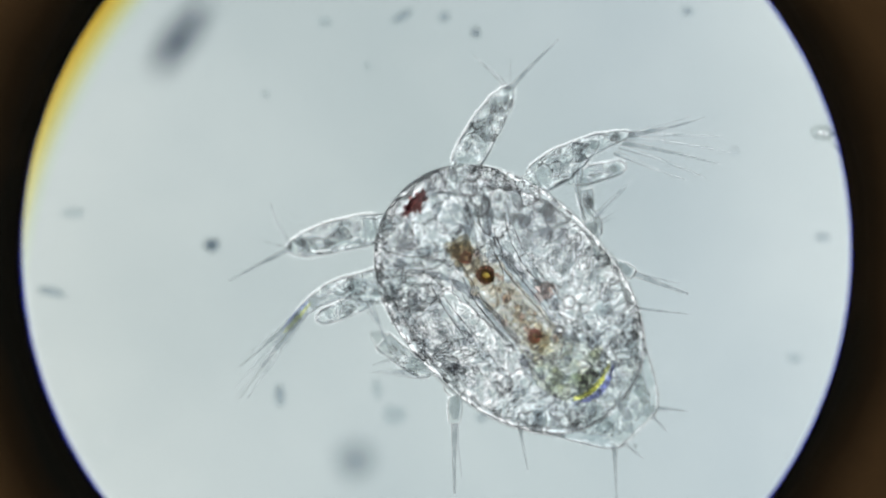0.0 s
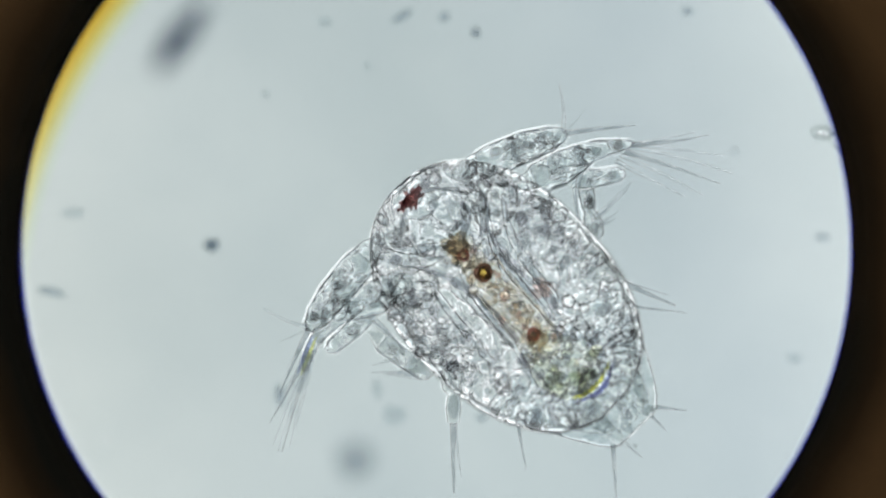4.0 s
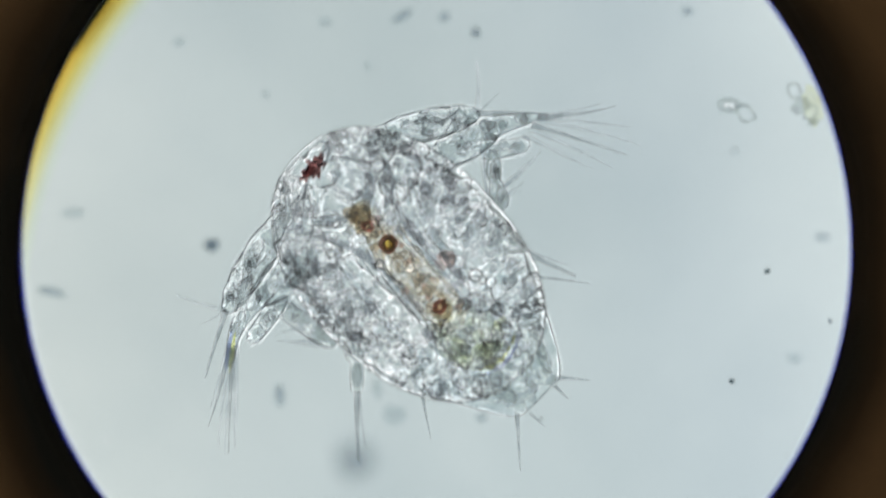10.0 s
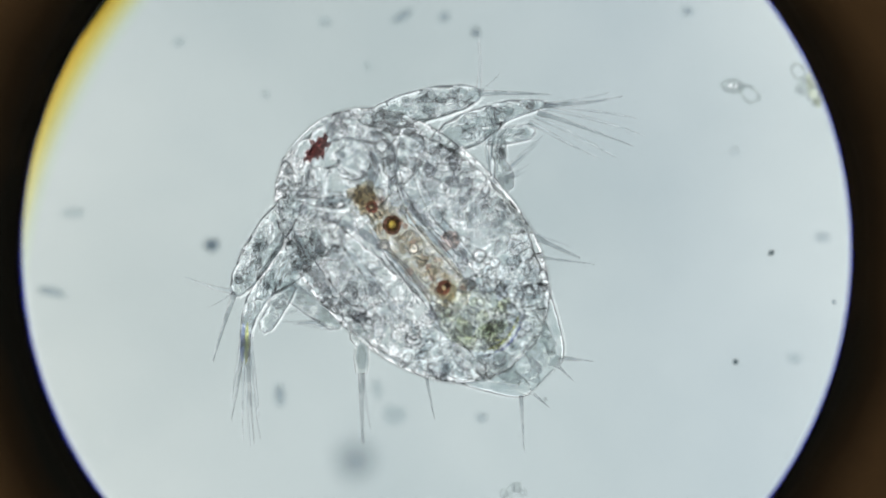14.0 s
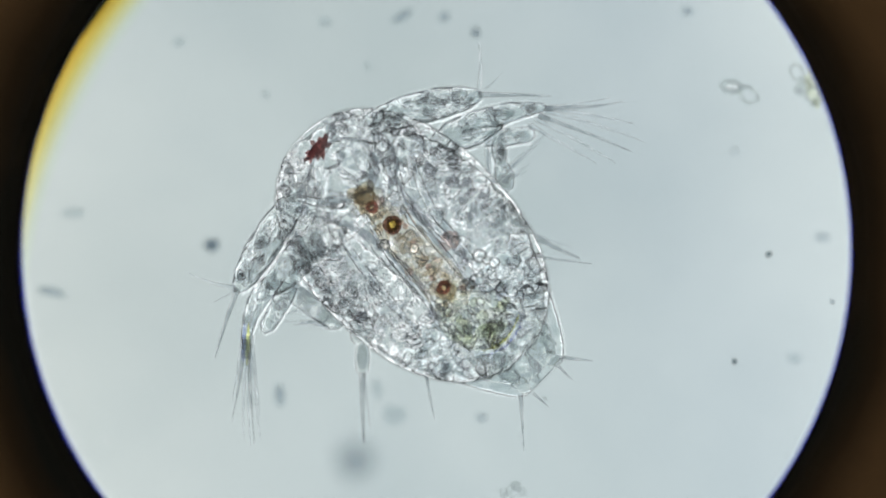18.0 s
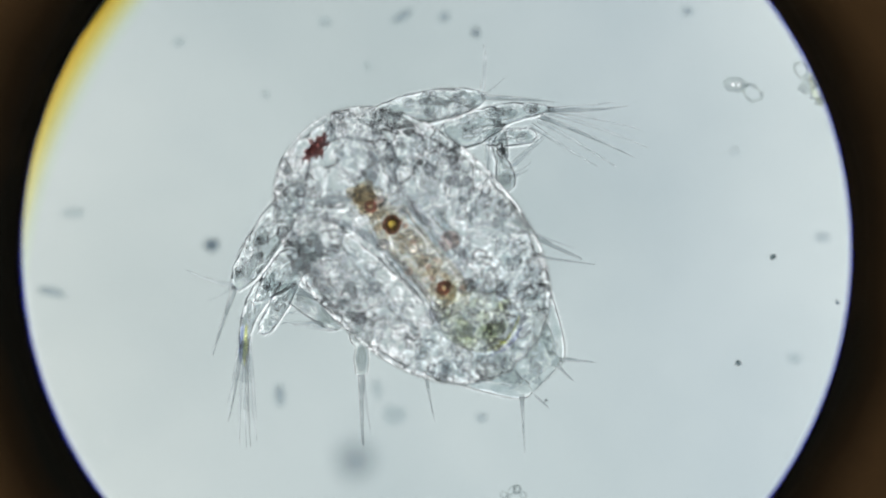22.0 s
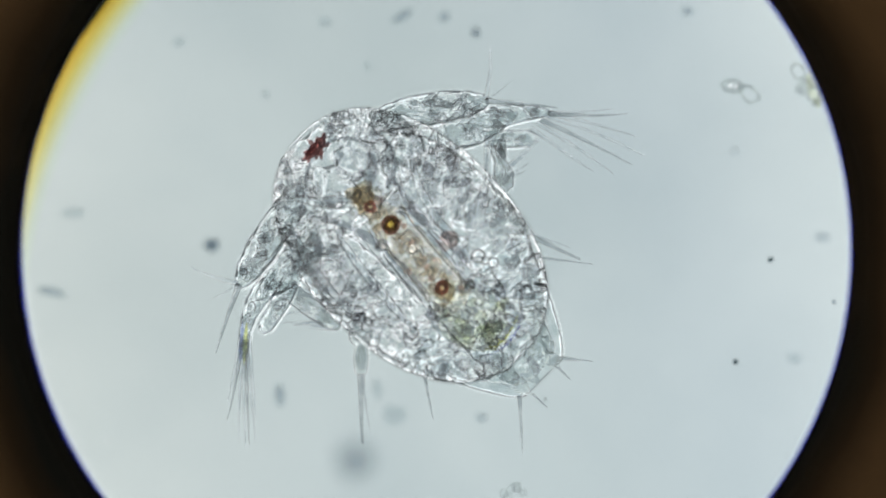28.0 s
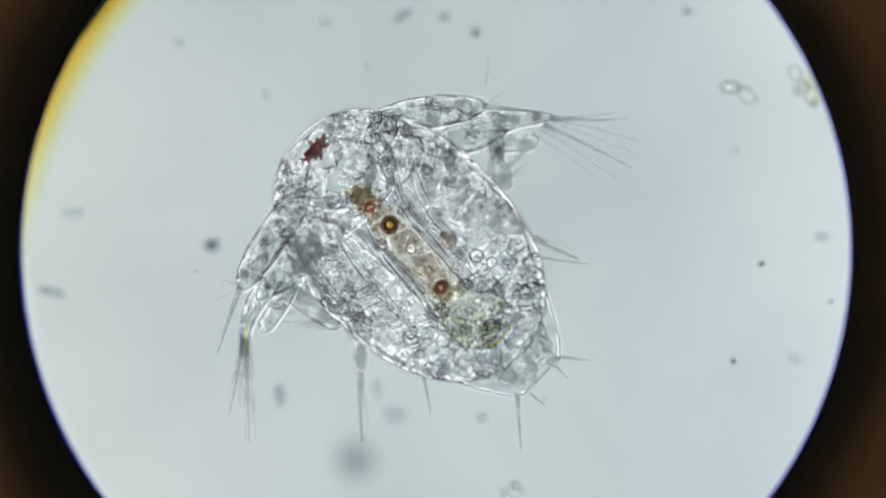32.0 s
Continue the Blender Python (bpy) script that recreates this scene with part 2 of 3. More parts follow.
         0.0012, "amber yellow colour fringe painted at the lens edge")
crescent("blue_fringe", Vector((0.0006, 0.0002, 0)), 0.03,
         rim_material(RIM - 0.0058, RIM + 0.0002, [(0.0, (1, 1, 1)), (0.12, (0.6, 0.68, 1.0)), (0.26, (0.03, 0.035, 0.30)), (0.6, (0.012, 0.012, 0.14)), (1.0, (0.008, 0.008, 0.06))], "blue_fringe_tint"),
         0.0024, "thin blue colour fringe painted at the lens edge")

# ---- slide ----
SLIDE_Z, SLIDE_T = -0.075, 0.7
sv, sf = lathe([(Vector((0, 0, 0)), Vector((1.3, 0, 0)), Vector((0, 1.3, 0))), (Vector((0, 0, -SLIDE_T)), Vector((1.3, 0, 0)), Vector((0, 1.3, 0)))], 4)
slide = new("microscope_slide", mesh("microscope_slide", sv, [tuple(reversed(q)) for q in sf], GLASS, False))
tagged(slide, "clear glass microscope slide under the animal", "slide", kind="structure")


# ---- the animal ----
HEAD = G(535, 240)
AX = Vector((1, -1, 0)).normalized()      # from head to tail
SD = Vector((1, 1, 0)).normalized()       # to its one side
nauplius = new("nauplius")
nauplius.empty_display_size = 0.05
tagged(nauplius, "transparent greyish nauplius larva with red eyespot and bristly limbs", "larva")


def body_point(s, l, z=0.0):
    return HEAD + AX * (s * U) + SD * (l * U) + Vector((0, 0, z * U))


def shield_half(s):
    k = (270 - s) / 270 if s < 270 else (s - 270) / 282
    return 187 * max(0.0, 1 - abs(k) ** 2.2) ** (1 / 2.2)


def shield_rings():
    rings = []
    for i in range(141):
        s = 276 - 275 * math.cos(math.pi * i / 140)
        w = max(shield_half(s), 1.0)
        rings.append((body_point(s, 0, 0), SD * w * U, Vector((0, 0, 1)) * (w ** 0.5 * 187 ** 0.5 * 0.36 * U)))
    return rings


def relief(p, grain, depth):
    """Swellings of the cells under the skin: rounded tops, pinched between."""
    q = p / (grain * U) + 0.5 * noise.noise_vector(p / (grain * 2 * U))
    d, _ = noise.voronoi(q)
    swell = min(1.0, (d[1] - d[0]) * 1.6)
    return depth * U * (swell + 0.8 * noise.noise(p / (grain * 2.4 * U)) + 0.4 * noise.noise(p / (grain * 0.5 * U)))


def skin(rings, n, grain, depth, box=1.0):
    """Skin over rings with squarish cross-sections and a granular relief above and below."""
    verts, faces = lathe(rings, n)
    out = []
    for i, (c, w, h) in enumerate(rings):
        for k in range(n):
            a = 2 * math.pi * k / n
            ca, sa = math.cos(a), math.sin(a)
            x, z = math.copysign(abs(ca) ** box, ca), math.copysign(abs(sa) ** box, sa)
            p = c + w * x + h * z
            fade = min(1.0, abs(sa) * 1.15) ** 1.5 * min(1.0, h.length / (20 * U))
            out.append(p + h.normalized() * math.copysign(relief(p, grain, depth) * fade, sa))
    return out, faces


shield = part("shield", mesh("shield", *skin(shield_rings(), 260, 16, 3.6, 0.6), CUTICLE), nauplius, "egg-shaped clear body shield full of granules")


def hull_rings():
    rings = []
    for i in range(25):
        u = i / 24
        s = 395 + 212 * u
        w = 159 - 80 * u - 26 * u ** 3
        t = min(1.0, u / 0.55)
        if u > 0.9:
            w *= (1 - ((u - 0.9) / 0.1) ** 2 * 0.12)
        rings.append((body_point(s, 0, -6), SD * w * U, Vector((0, 0, 1)) * (3 + (w * 0.14 + 8) * t * t) * U))
    return rings


def flesh(s0, s1, inner, side, z, high, label):
    """A flat granular mass between the body's midline and its rim; inner: the width left free beside the midline."""
    rings, n = [], 50
    for i in range(n + 1):
        s = (s0 + s1) / 2 - (s1 - s0) / 2 * math.cos(math.pi * i / n)
        end = math.sqrt(max(0.0, 1 - ((s - (s0 + s1) / 2) / ((s1 - s0) / 2)) ** 2)) ** 0.4
        w = max(shield_half(s) - 11, 2.0)
        lo, hi = (inner * side, w * side) if side else (-w, w)
        half = max(abs(hi - lo) / 2, 1.0)
        rings.append((body_point(s, (lo + hi) / 2, z), SD * half * U * max(end, 0.05), Vector((0, 0, 1)) * (high * min(1.0, half / 30) * end + 1) * U))
    return part("flesh", mesh("flesh", *skin(rings, 90, 21, 2.6, 0.35), FLESH), shield, label)


flesh(10, 190, 0, 0, 4, 11, "greyish granular flesh of the head")
flesh(120, 542, 44, 1, 6, 12, "greyish granular flesh beside the gut")
flesh(120, 542, 56, -1, 6, 12, "greyish granular flesh beside the gut")


def fringe(outline, parent, wide=5.0, steep=0.72):
    """A thin wedge added along an outline, bending light into a white edge halo."""
    n, v, f = len(outline), [], []
    for i, p in enumerate(outline):
        t = (outline[(i + 1) % n] - outline[i - 1]).normalized()
        out = Vector((t.y, -t.x, 0))
        v += [p + Vector((0, 0, wide * steep * U)), p + out * (wide * U), p]
    for i in range(n):
        j = (i + 1) % n
        f += [(3 * i, 3 * i + 1, 3 * j + 1, 3 * j), (3 * i + 2, 3 * j + 2, 3 * j + 1, 3 * i + 1), (3 * i, 3 * j, 3 * j + 2, 3 * i + 2)]
    return part("halo_wedge", mesh("halo_wedge", v, f, PRISM, False), parent, "thin clear wedge added along the edge for a white halo")


def sides(stations):
    """Closed outline, anticlockwise, from stations (middle, half-width vector to the right)."""
    loop = [c + w for c, w in stations] + [c - w for c, w in reversed(stations)]
    area = sum(a.x * b.y - b.x * a.y for a, b in zip(loop, loop[1:] + loop[:1]))
    return loop if area > 0 else loop[::-1]


fringe(sides([(c, w) for c, w, h in shield_rings()[::2]]), shield)
fringe(sides([(c, w) for c, w, h in hull_rings()[8:]]), shield)


def rim_line(outline, parent, r):
    """A thin dark line along a closed outline, the dark refracted edge painted in."""
    n, v, f = len(outline), [], []
    for i, p in enumerate(outline):
        t = (outline[(i + 1) % n] - outline[i - 1]).normalized()
        out = Vector((t.y, -t.x, 0))
        for k in range(6):
            a = math.pi * k / 3
            v.append(p + (out * (math.cos(a) - 1) + Vector((0, 0, math.sin(a)))) * (r * U))
    for i in range(n):
        for k in range(6):
            f.append((i * 6 + k, (i + 1) % n * 6 + k, (i + 1) % n * 6 + (k + 1) % 6, i * 6 + (k + 1) % 6))
    part("edge_line", mesh("edge_line", v, f, SHADE), parent, "thin dark outline painted along the edge")


rim_line(sides([(c, w) for c, w, h in shield_rings()[::2]]), shield, 1.7)
rim_line(sides([(c, w) for c, w, h in hull_rings()[8:]]), shield, 1.1)
hull = part("tail_section", mesh("tail_section", *skin(hull_rings(), 80, 22, 1.6, 0.8), HULL), nauplius, "thin clear blunt tail section")

# cells and granules of the body
rng = random.Random(4)


def at_px(x, y):
    """Grid place to place along and across the animal."""
    v = G(x, y) - HEAD
    return v.dot(AX) / U, v.dot(SD) / U


CLEARINGS = [(*at_px(695, 398), 26), (*at_px(783, 506), 24), (*at_px(658, 366), 18), (*at_px(563, 264), 30), (*at_px(622, 278), 32), (*at_px(588, 318), 30), (*at_px(850, 456), 22), (*at_px(876, 466), 12)]


def inside(margin=10):
    while True:
        s, l = rng.uniform(12, 545), rng.uniform(-185, 185)
        w = shield_half(s) - margin
        if abs(l) < w and (not (150 < s < 400 and (-70 < l < -28 or 28 < l < 50)) or rng.random() < 0.45) and (abs(l) > 100 or not 140 < s < 440 or rng.random() < 0.6) and all((s - a) ** 2 + (l - b) ** 2 > c * c for a, b, c in CLEARINGS):
            top = w * 0.42 * math.sqrt(max(0.0, 1 - (l / w) ** 2))
            return s, l, rng.uniform(-top, top) * 0.85


def granules(count, lo, hi, src, margin, spot=None):
    out = []
    for i in range(count):
        s, l, z = spot() if spot else inside(margin)
        r = rng.uniform(lo, hi) * U
        out.append(lump(body_point(s, l, z), (r * rng.uniform(0.8, 2.1), r, r * 0.52), rng.uniform(0, 3.14), 0.38, i, src))
    return join(out)


part("granules", mesh("granules", *granules(820, 4.0, 8.5, BALL2, 8), TISSUE), shield, "fine pale granules", kind="stuff")


def rim_spot():
    s = rng.uniform(8, 300)
    l = (shield_half(s) - rng.uniform(20, 36)) * rng.choice((-1, 1))
    return s, l, rng.uniform(-14, 14)


part("rim_cells", mesh("rim_cells", *granules(64, 4, 8, BALL2, 8, rim_spot), TISSUE), shield, "row of small cells along the rim", kind="stuff")


def cell(s, l, r, z=0.0, mat=TISSUE, name="cell", parent=None, label="", seed=0, stretch=1.0, turn=0.0, src=None):
    me = mesh(name, *lump((0, 0, 0), (r * stretch * U, r * U, r * (0.85 if name == 'oil_droplet' else 0.55) * U), turn, 0.0 if name == 'oil_droplet' else 0.28, seed, src or BALL3), mat)
    return part(name, me, parent or shield, label, Matrix.Translation(body_point(s, l, z)))


for i in range(110):
    s, l, z = inside(18)
    cell(s, l, rng.uniform(7, 15), z, seed=i, stretch=rng.uniform(1, 1.5), turn=rng.uniform(0, 3.1), src=BALL2)


def px_cell(x, y, r, z=0, mat=TISSUE, name="cell", parent=None, label="", seed=0, **kw):
    s, l = at_px(x, y)
    return cell(s, l, r, z, mat, name, parent, label, seed, **kw)


# cloudy grey patches of tissue, and clear cones added as bright glints
for i in range(46):
    s, l, z = inside(26)
    part("cloudy_cell", mesh("cloudy_cell", *lump((0, 0, 0), (rng.uniform(7, 17) * U, rng.uniform(5, 10) * U, 5 * U), rng.uniform(0, 3.1), 0.5, i), CLOUD), shield, "cloudy grey patch of tissue", Matrix.Translation(body_point(s, l, z * 0.4)))


def glint(s, l, z, r, turn, stretch):
    """A low cone that bends the light."""
    n, c = 9, body_point(s, l, z)
    v = []
    for k in range(n):
        a = 2 * math.pi * k / n
        q = r * (1 + rng.uniform(-0.25, 0.25))
        x, y = q * stretch * math.cos(a), q * math.sin(a)
        v.append(c + Vector((x * math.cos(turn) - y * math.sin(turn), x * math.sin(turn) + y * math.cos(turn), 0)) * U)
    v.append(c + Vector((0, 0, r * 0.72 * U)))
    return v, [(k, (k + 1) % n, n) for k in range(n)] + [tuple(range(n - 1, -1, -1))]


glints = []
for i in range(230):
    s, l, z = inside(14)
    glints.append(glint(s, l, abs(z) * 0.8, rng.uniform(2.6, 6.5), rng.uniform(0, 3.1), rng.uniform(1, 2)))
part("glint_cones", mesh("glint_cones", *join(glints), GLINT, False), shield, "low clear cones added for bright spots in the tissue", kind="stuff")

# labrum, brow lobes and the long folds beside the gut
px_cell(628, 318, 68, 14, LIP, "labrum", nauplius, "large rounded clear upper lip", 5, stretch=1.08, turn=0.5)
for pts in (((640, 350, 44), (606, 352, 46), (572, 362, 44), (536, 352, 38), (508, 346, 30)),
            ((700, 262, 40), (704, 318, 46), (722, 372, 48), (768, 428, 48), (812, 478, 44), (848, 530, 36)),
            ((648, 372, 44), (668, 420, 46), (706, 474, 46), (748, 520, 42), (770, 560, 34)),
            ((726, 258, 36), (738, 318, 40), (764, 372, 44), (806, 424, 42), (846, 470, 36)),
            ((596, 408, 40), (622, 448, 42), (662, 500, 42), (706, 552, 38), (744, 588, 30)),
            ((520, 400, 30), (548, 462, 34), (590, 516, 36), (640, 566, 32))):
    ps, fine = [G(*p) for p in pts], []
    for i in range(len(ps) - 1):
        fine += [ps[i].lerp(ps[i + 1], k / 6) for k in range(6)]
    fine.append(ps[-1])
    fine = [sum((fine[max(0, min(len(fine) - 1, i + d))] for d in (-3, -2, -1, 0, 1, 2, 3)), Vector()) / 7 for i in range(len(fine))]
    n = len(fine)
    part("fold", mesh("fold", *tube(fine, [U * (1 + 7 * math.sin(math.pi * i / (n - 1)) ** 0.6) for i in range(n)], 10, 0.8), RIDGE), nauplius, "long curved fold beside the gut")

px_cell(627, 285, 32, 12, TISSUE, "head_lobe", nauplius, "round clear lobe in the head", 3, stretch=1.15, turn=1.1)
px_cell(592, 330, 34, 10, TISSUE, "head_lobe", nauplius, "round clear lobe in the head", 8, stretch=1.25, turn=-0.2)

# eyespot: a small dark red star
eye_lobes = [lump((0, 0, 0), (23 * U, 10 * U, 9 * U), 0.72, 0.4, 1), lump((2 * U, -3 * U, 0), (13 * U, 13 * U, 7 * U), 0.2, 0.4, 6)]
for a, d, r in ((52, 20, 6), (228, 20, 6), (308, 12, 5), (132, 12, 5), (20, 19, 5), (200, 17, 5), (222, 28, 3), (240, 25, 3), (60, 26, 3.5), (300, 19, 3), (270, 15, 4), (80, 14, 5), (215, 9, 8)):
    eye_lobes.append(lump((d * U * math.cos(radians(a)), d * U * math.sin(radians(a)), 0), (r * 1.5 * U, r * 0.85 * U, 5 * U), radians(a), 0.3, a))
s, l = at_px(563, 264)
part("eyespot", mesh("eyespot", *join(eye_lobes), EYESPOT), nauplius, "dark red star-shaped eyespot", Matrix.Translation(body_point(s, l, 25)))

# midgut
gp = [(626, 334, 3), (632, 341, 12), (642, 352, 20), (672, 378, 26), (705, 412, 30), (740, 450, 34), (775, 490, 38), (800, 520, 40), (816, 538, 22), (822, 545, 5)]


def gut_skin(stations, flat, swing):
    """An uneven gut wall along stations (x, y, half-width)."""
    ps, rs = [], []
    for (x0, y0, r0), (x1, y1, r1) in zip(stations, stations[1:]):
        for k in range(5):
            u = k / 5
            ps.append(G(x0 + (x1 - x0) * u, y0 + (y1 - y0) * u))
            rs.append(r0 + (r1 - r0) * u)
    ps.append(G(*stations[-1][:2]))
    rs.append(stations[-1][2])
    rings = []
    for i, p in enumerate(ps):
        w = (ps[min(i + 1, len(ps) - 1)] - ps[max(i - 1, 0)]).normalized().cross(Vector((0, 0, 1)))
        k = 1 + swing * noise.noise(Vector((i * 0.42, stations[0][0], 0)))
        sway = w * (swing * 14 * U * noise.noise(Vector((i * 0.35, 5.0, stations[0][0]))))
        rings.append((p + sway, w * rs[i] * k * U, Vector((0, 0, rs[i] * flat * k * U))))
    return skin(rings, 44, 13, 2.4, 0.8)


gut = part("midgut", mesh("midgut", *gut_skin(gp, 0.6, 0.35), GUT), nauplius, "brownish translucent midgut")
gq = [(778, 510, 8), (790, 520, 34), (812, 545, 50), (842, 565, 56), (868, 582, 48), (886, 594, 30), (898, 604, 6)]
gut2 = part("hindgut", mesh("hindgut", *gut_skin(gq, 0.5, 0.3), GUT_END), nauplius, "pale green granular hindgut")
for i in range(60):
    k = rng.random()
    x, y = 645 + 160 * k + rng.uniform(-26, 26), 352 + 175 * k + rng.uniform(-26, 26)
    px_cell(x, y, rng.uniform(3.5, 8), rng.uniform(-8, 14), rng.choice((PINK, GUT, TISSUE, GUT, TISSUE)), "gut_cell", gut, "", i, src=BALL2)
for i in range(24):
    x, y = 838 + rng.uniform(-60, 60), 562 + rng.uniform(-45, 45)
    px_cell(x, y, rng.uniform(7, 14), rng.uniform(-8, 14), rng.choice((GUT_END, GUT_END, TISSUE)), "gut_cell", gut2, "", i, src=BALL2)
for i in range(9):
    x, y = 850 + rng.uniform(-46, 48), 566 + rng.uniform(-36, 36)
    px_cell(x, y, rng.uniform(6, 12), rng.uniform(0, 16), GREEN, "gut_content", gut2, "", i + 40, stretch=rng.uniform(1, 1.6), turn=rng.uniform(0, 3))


def gut_spot():
    k = rng.random()
    s_, l_ = at_px(640 + 170 * k + rng.uniform(-22, 22), 348 + 182 * k + rng.uniform(-22, 22))
    return s_, l_, rng.uniform(-16, 18)


part("granules", mesh("granules", *granules(300, 2.5, 5.0, BALL2, 8, gut_spot), GUT_GRAIN), gut, "fine brownish granules", kind="stuff")
for x, y, r, m, lab in ((695, 398, 11.5, OIL, "amber oil droplet with bright middle"), (785, 509, 6.5, OIL_PALE, "reddish oil droplet with pale middle"),
                        (659, 367, 6, OIL_PALE, "reddish oil droplet with pale middle"), (733, 440, 9, OIL_PALE, "small pale oil droplet"), (752, 458, 7, OIL_PALE, ""),
                        (676, 432, 9, OIL_PALE, ""), (846, 466, 13, TISSUE, ""), (806, 424, 8, OIL_PALE, "small pale oil droplet"), (876, 580, 16, GUT_END, "")):
    px_cell(x, y, r, 22, m, "oil_droplet", gut, lab, 0)
def oil_ring(x, y, r, hole, z, mat):
    """A red ring with the droplet's dark refracted rim painted in, middle left free."""
    big, small = (r + hole) / 2, (r - hole) / 2
    v, f, n, m = [], [], 36, 10
    for i in range(n):
        a = 2 * math.pi * i / n
        w = 1 + 0.12 * noise.noise(Vector((math.cos(a) * 1.5 + x, math.sin(a) * 1.5, 0)))
        for k in range(m):
            b = 2 * math.pi * k / m
            q = (big + small * math.cos(b)) * w
            v.append(Vector((q * math.cos(a), q * math.sin(a), small * 0.7 * math.sin(b))) * U)
    for i in range(n):
        for k in range(m):
            f.append((i * m + k, (i + 1) % n * m + k, (i + 1) % n * m + (k + 1) % m, i * m + (k + 1) % m))
    s_, l_ = at_px(x, y)
    part("droplet_halo", mesh("droplet_halo", v, f, mat), gut, "red ring with the dark rim of a droplet painted in", Matrix.Translation(body_point(s_, l_, z)))


oil_ring(695, 398, 17, 5.5, 30, RED_OIL)
oil_ring(785, 509, 13, 4, 30, RED_RIM)
oil_ring(659, 367, 11, 4, 30, RED_RIM)
for x, y, r in ((790, 514, 17), (646, 350, 18)):
    px_cell(x, y, r, 6, RUST, "droplet_halo", gut, "rusty red pigment round a droplet", int(x))
px_cell(797, 425, 16, 8, PINK, "pigment_spot", nauplius, "faint pink pigment spot", 4)
px_cell(643, 346, 19, 4, RUST, "pigment_spot", nauplius, "brownish pigment spot", 6, stretch=1.3)


# muscle bands
def band(points, r, seed, flat=0.5, name="muscle_band"):
    ps = []
    for i in range(len(points) - 1):
        a, b = Vector(points[i]), Vector(points[i + 1])
        ps += [a.lerp(b, k / 6) for k in range(6)]
    ps.append(Vector(points[-1]))
    n = len(ps)
    rad = [r * U * (0.25 + 0.75 * math.sin(math.pi * (0.06 + 0.88 * i / (n - 1)))) * (1 + 0.2 * noise.noise(Vector((i * 0.6, seed, 0)))) for i in range(n)]
    return part(name, mesh(name, *tube(ps, rad, 10, flat), FIBRE), nauplius)


for side in (-1, 1):
    band([body_point(160 + q / 6 * 285, side * (20 + 26 * math.sin(math.pi * min(1, 0.2 + 0.8 * q / 6))), 30) for q in range(7)], 13, side, 0.45)
    for k in range(5):
        a0 = 160 + 38 * k
        pts = [body_point(a0 + 30, side * 80, -15 + 5 * k), body_point(a0 + 5, side * 115, -10 + 5 * k), body_point(a0 - 12, side * (shield_half(a0 - 12) - 22), 5 * k - 10)]
        band(pts, 12, k * 3 + side)
for d in (-16, 14):
    band([body_point(70, 60 + d * 0.6, 25), body_point(130, 52 + d, 30), body_point(205, 28 + d, 20)], 11, d)


def dense_band(points, r):
    """A grey strand of dense tissue."""
    ps = []
    for a, b in zip(points, points[1:]):
        ps += [G(*a, 26).lerp(G(*b, 26), k / 5) for k in range(5)]
    ps.append(G(*points[-1], 26))
    ps = [sum((ps[max(0, min(len(ps) - 1, i + d))] for d in (-2, -1, 0, 1, 2)), Vector()) / 5 for i in range(len(ps))]
    n = len(ps)
    rad = [U * (0.6 + r * math.sin(math.pi * i / (n - 1)) ** 0.7 * (1 + 0.5 * noise.noise(Vector((i * 0.45, r, points[0][0]))))) for i in range(n)]
    part("tissue_strand", mesh("tissue_strand", *tube(ps, rad, 10, 0.6), SHADE), nauplius, "grey strand of dense tissue")


for pts, r in ((((686, 246), (694, 276), (698, 306), (688, 338)), 7), (((652, 266), (664, 292), (662, 320), (650, 344)), 6),
               (((706, 318), (716, 350), (744, 384), (782, 412)), 6), (((556, 384), (600, 392), (650, 416), (700, 456), (748, 508), (772, 540)), 5), (((546, 352), (546, 310), (560, 272), (586, 250), (620, 245), (648, 256)), 2.4),
               (((790, 408), (806, 436), (830, 468)), 5), (((762, 536), (766, 562), (786, 582), (812, 588)), 6),
               (((846, 616), (868, 612), (894, 590), (914, 562)), 5), (((606, 250), (604, 272), (600, 296)), 5),
               (((936, 628), (946, 646), (958, 662)), 6)):
    dense_band(pts, r * 1.4)
for i, (x, y, rx, ry, a) in enumerate(((667, 510, 14, 10, 0.1), (822, 506, 13, 10, 0.6), (886, 512, 11, 9, 1.0), (772, 552, 15, 11, -0.6), (826, 584, 17, 9, 0.2), (920, 562, 12, 8, 0.9),
                                       (840, 552, 9, 7, 0.3), (878, 578, 11, 8, 0.5), (640, 560, 12, 9, 0.4), (760, 300, 10, 12, 0.2), (800, 322, 12, 9, 0.5), (570, 440, 9, 15, 0.1), (536, 372, 11, 9, 0))):
    s_, l_ = at_px(x, y)
    part("dense_cell", mesh("dense_cell", *lump((0, 0, 0), (rx * U, ry * U, 5 * U), a, 0.35, i, BALL3), SHADE), shield, "grey dense cell", Matrix.Translation(body_point(s_, l_, 12)))


# ---- limbs ----
def seta(parent, points, r0, r1=0.5, label=""):
    ps = [Vector((x * U, y * U, 0)) for x, y in points]
    fine = []
    for i in range(len(ps) - 1):
        fine += [ps[i].lerp(ps[i + 1], k / 5) for k in range(5)]
    fine.append(ps[-1])
    n = len(fine)
    rad = [1.75 * U * (r0 + (r1 - r0) * (i / (n - 1)) ** 0.8) for i in range(n)]
    return part("seta", mesh("seta", *tube(fine, rad, 6), STIFF if r0 > 2.9 else SETA), parent, label)


def curve2(x0, y0, a, length, bend):
    """Points of a bristle that leaves (x0, y0) at a degrees and bends by bend degrees."""
    pts, x, y = [(x0, y0)], x0, y0
    for i in range(6):
        q = radians(a + bend * i / 5)
        x, y = x + length / 6 * math.cos(q), y + length / 6 * math.sin(q)
        pts.append((x, y))
    return pts


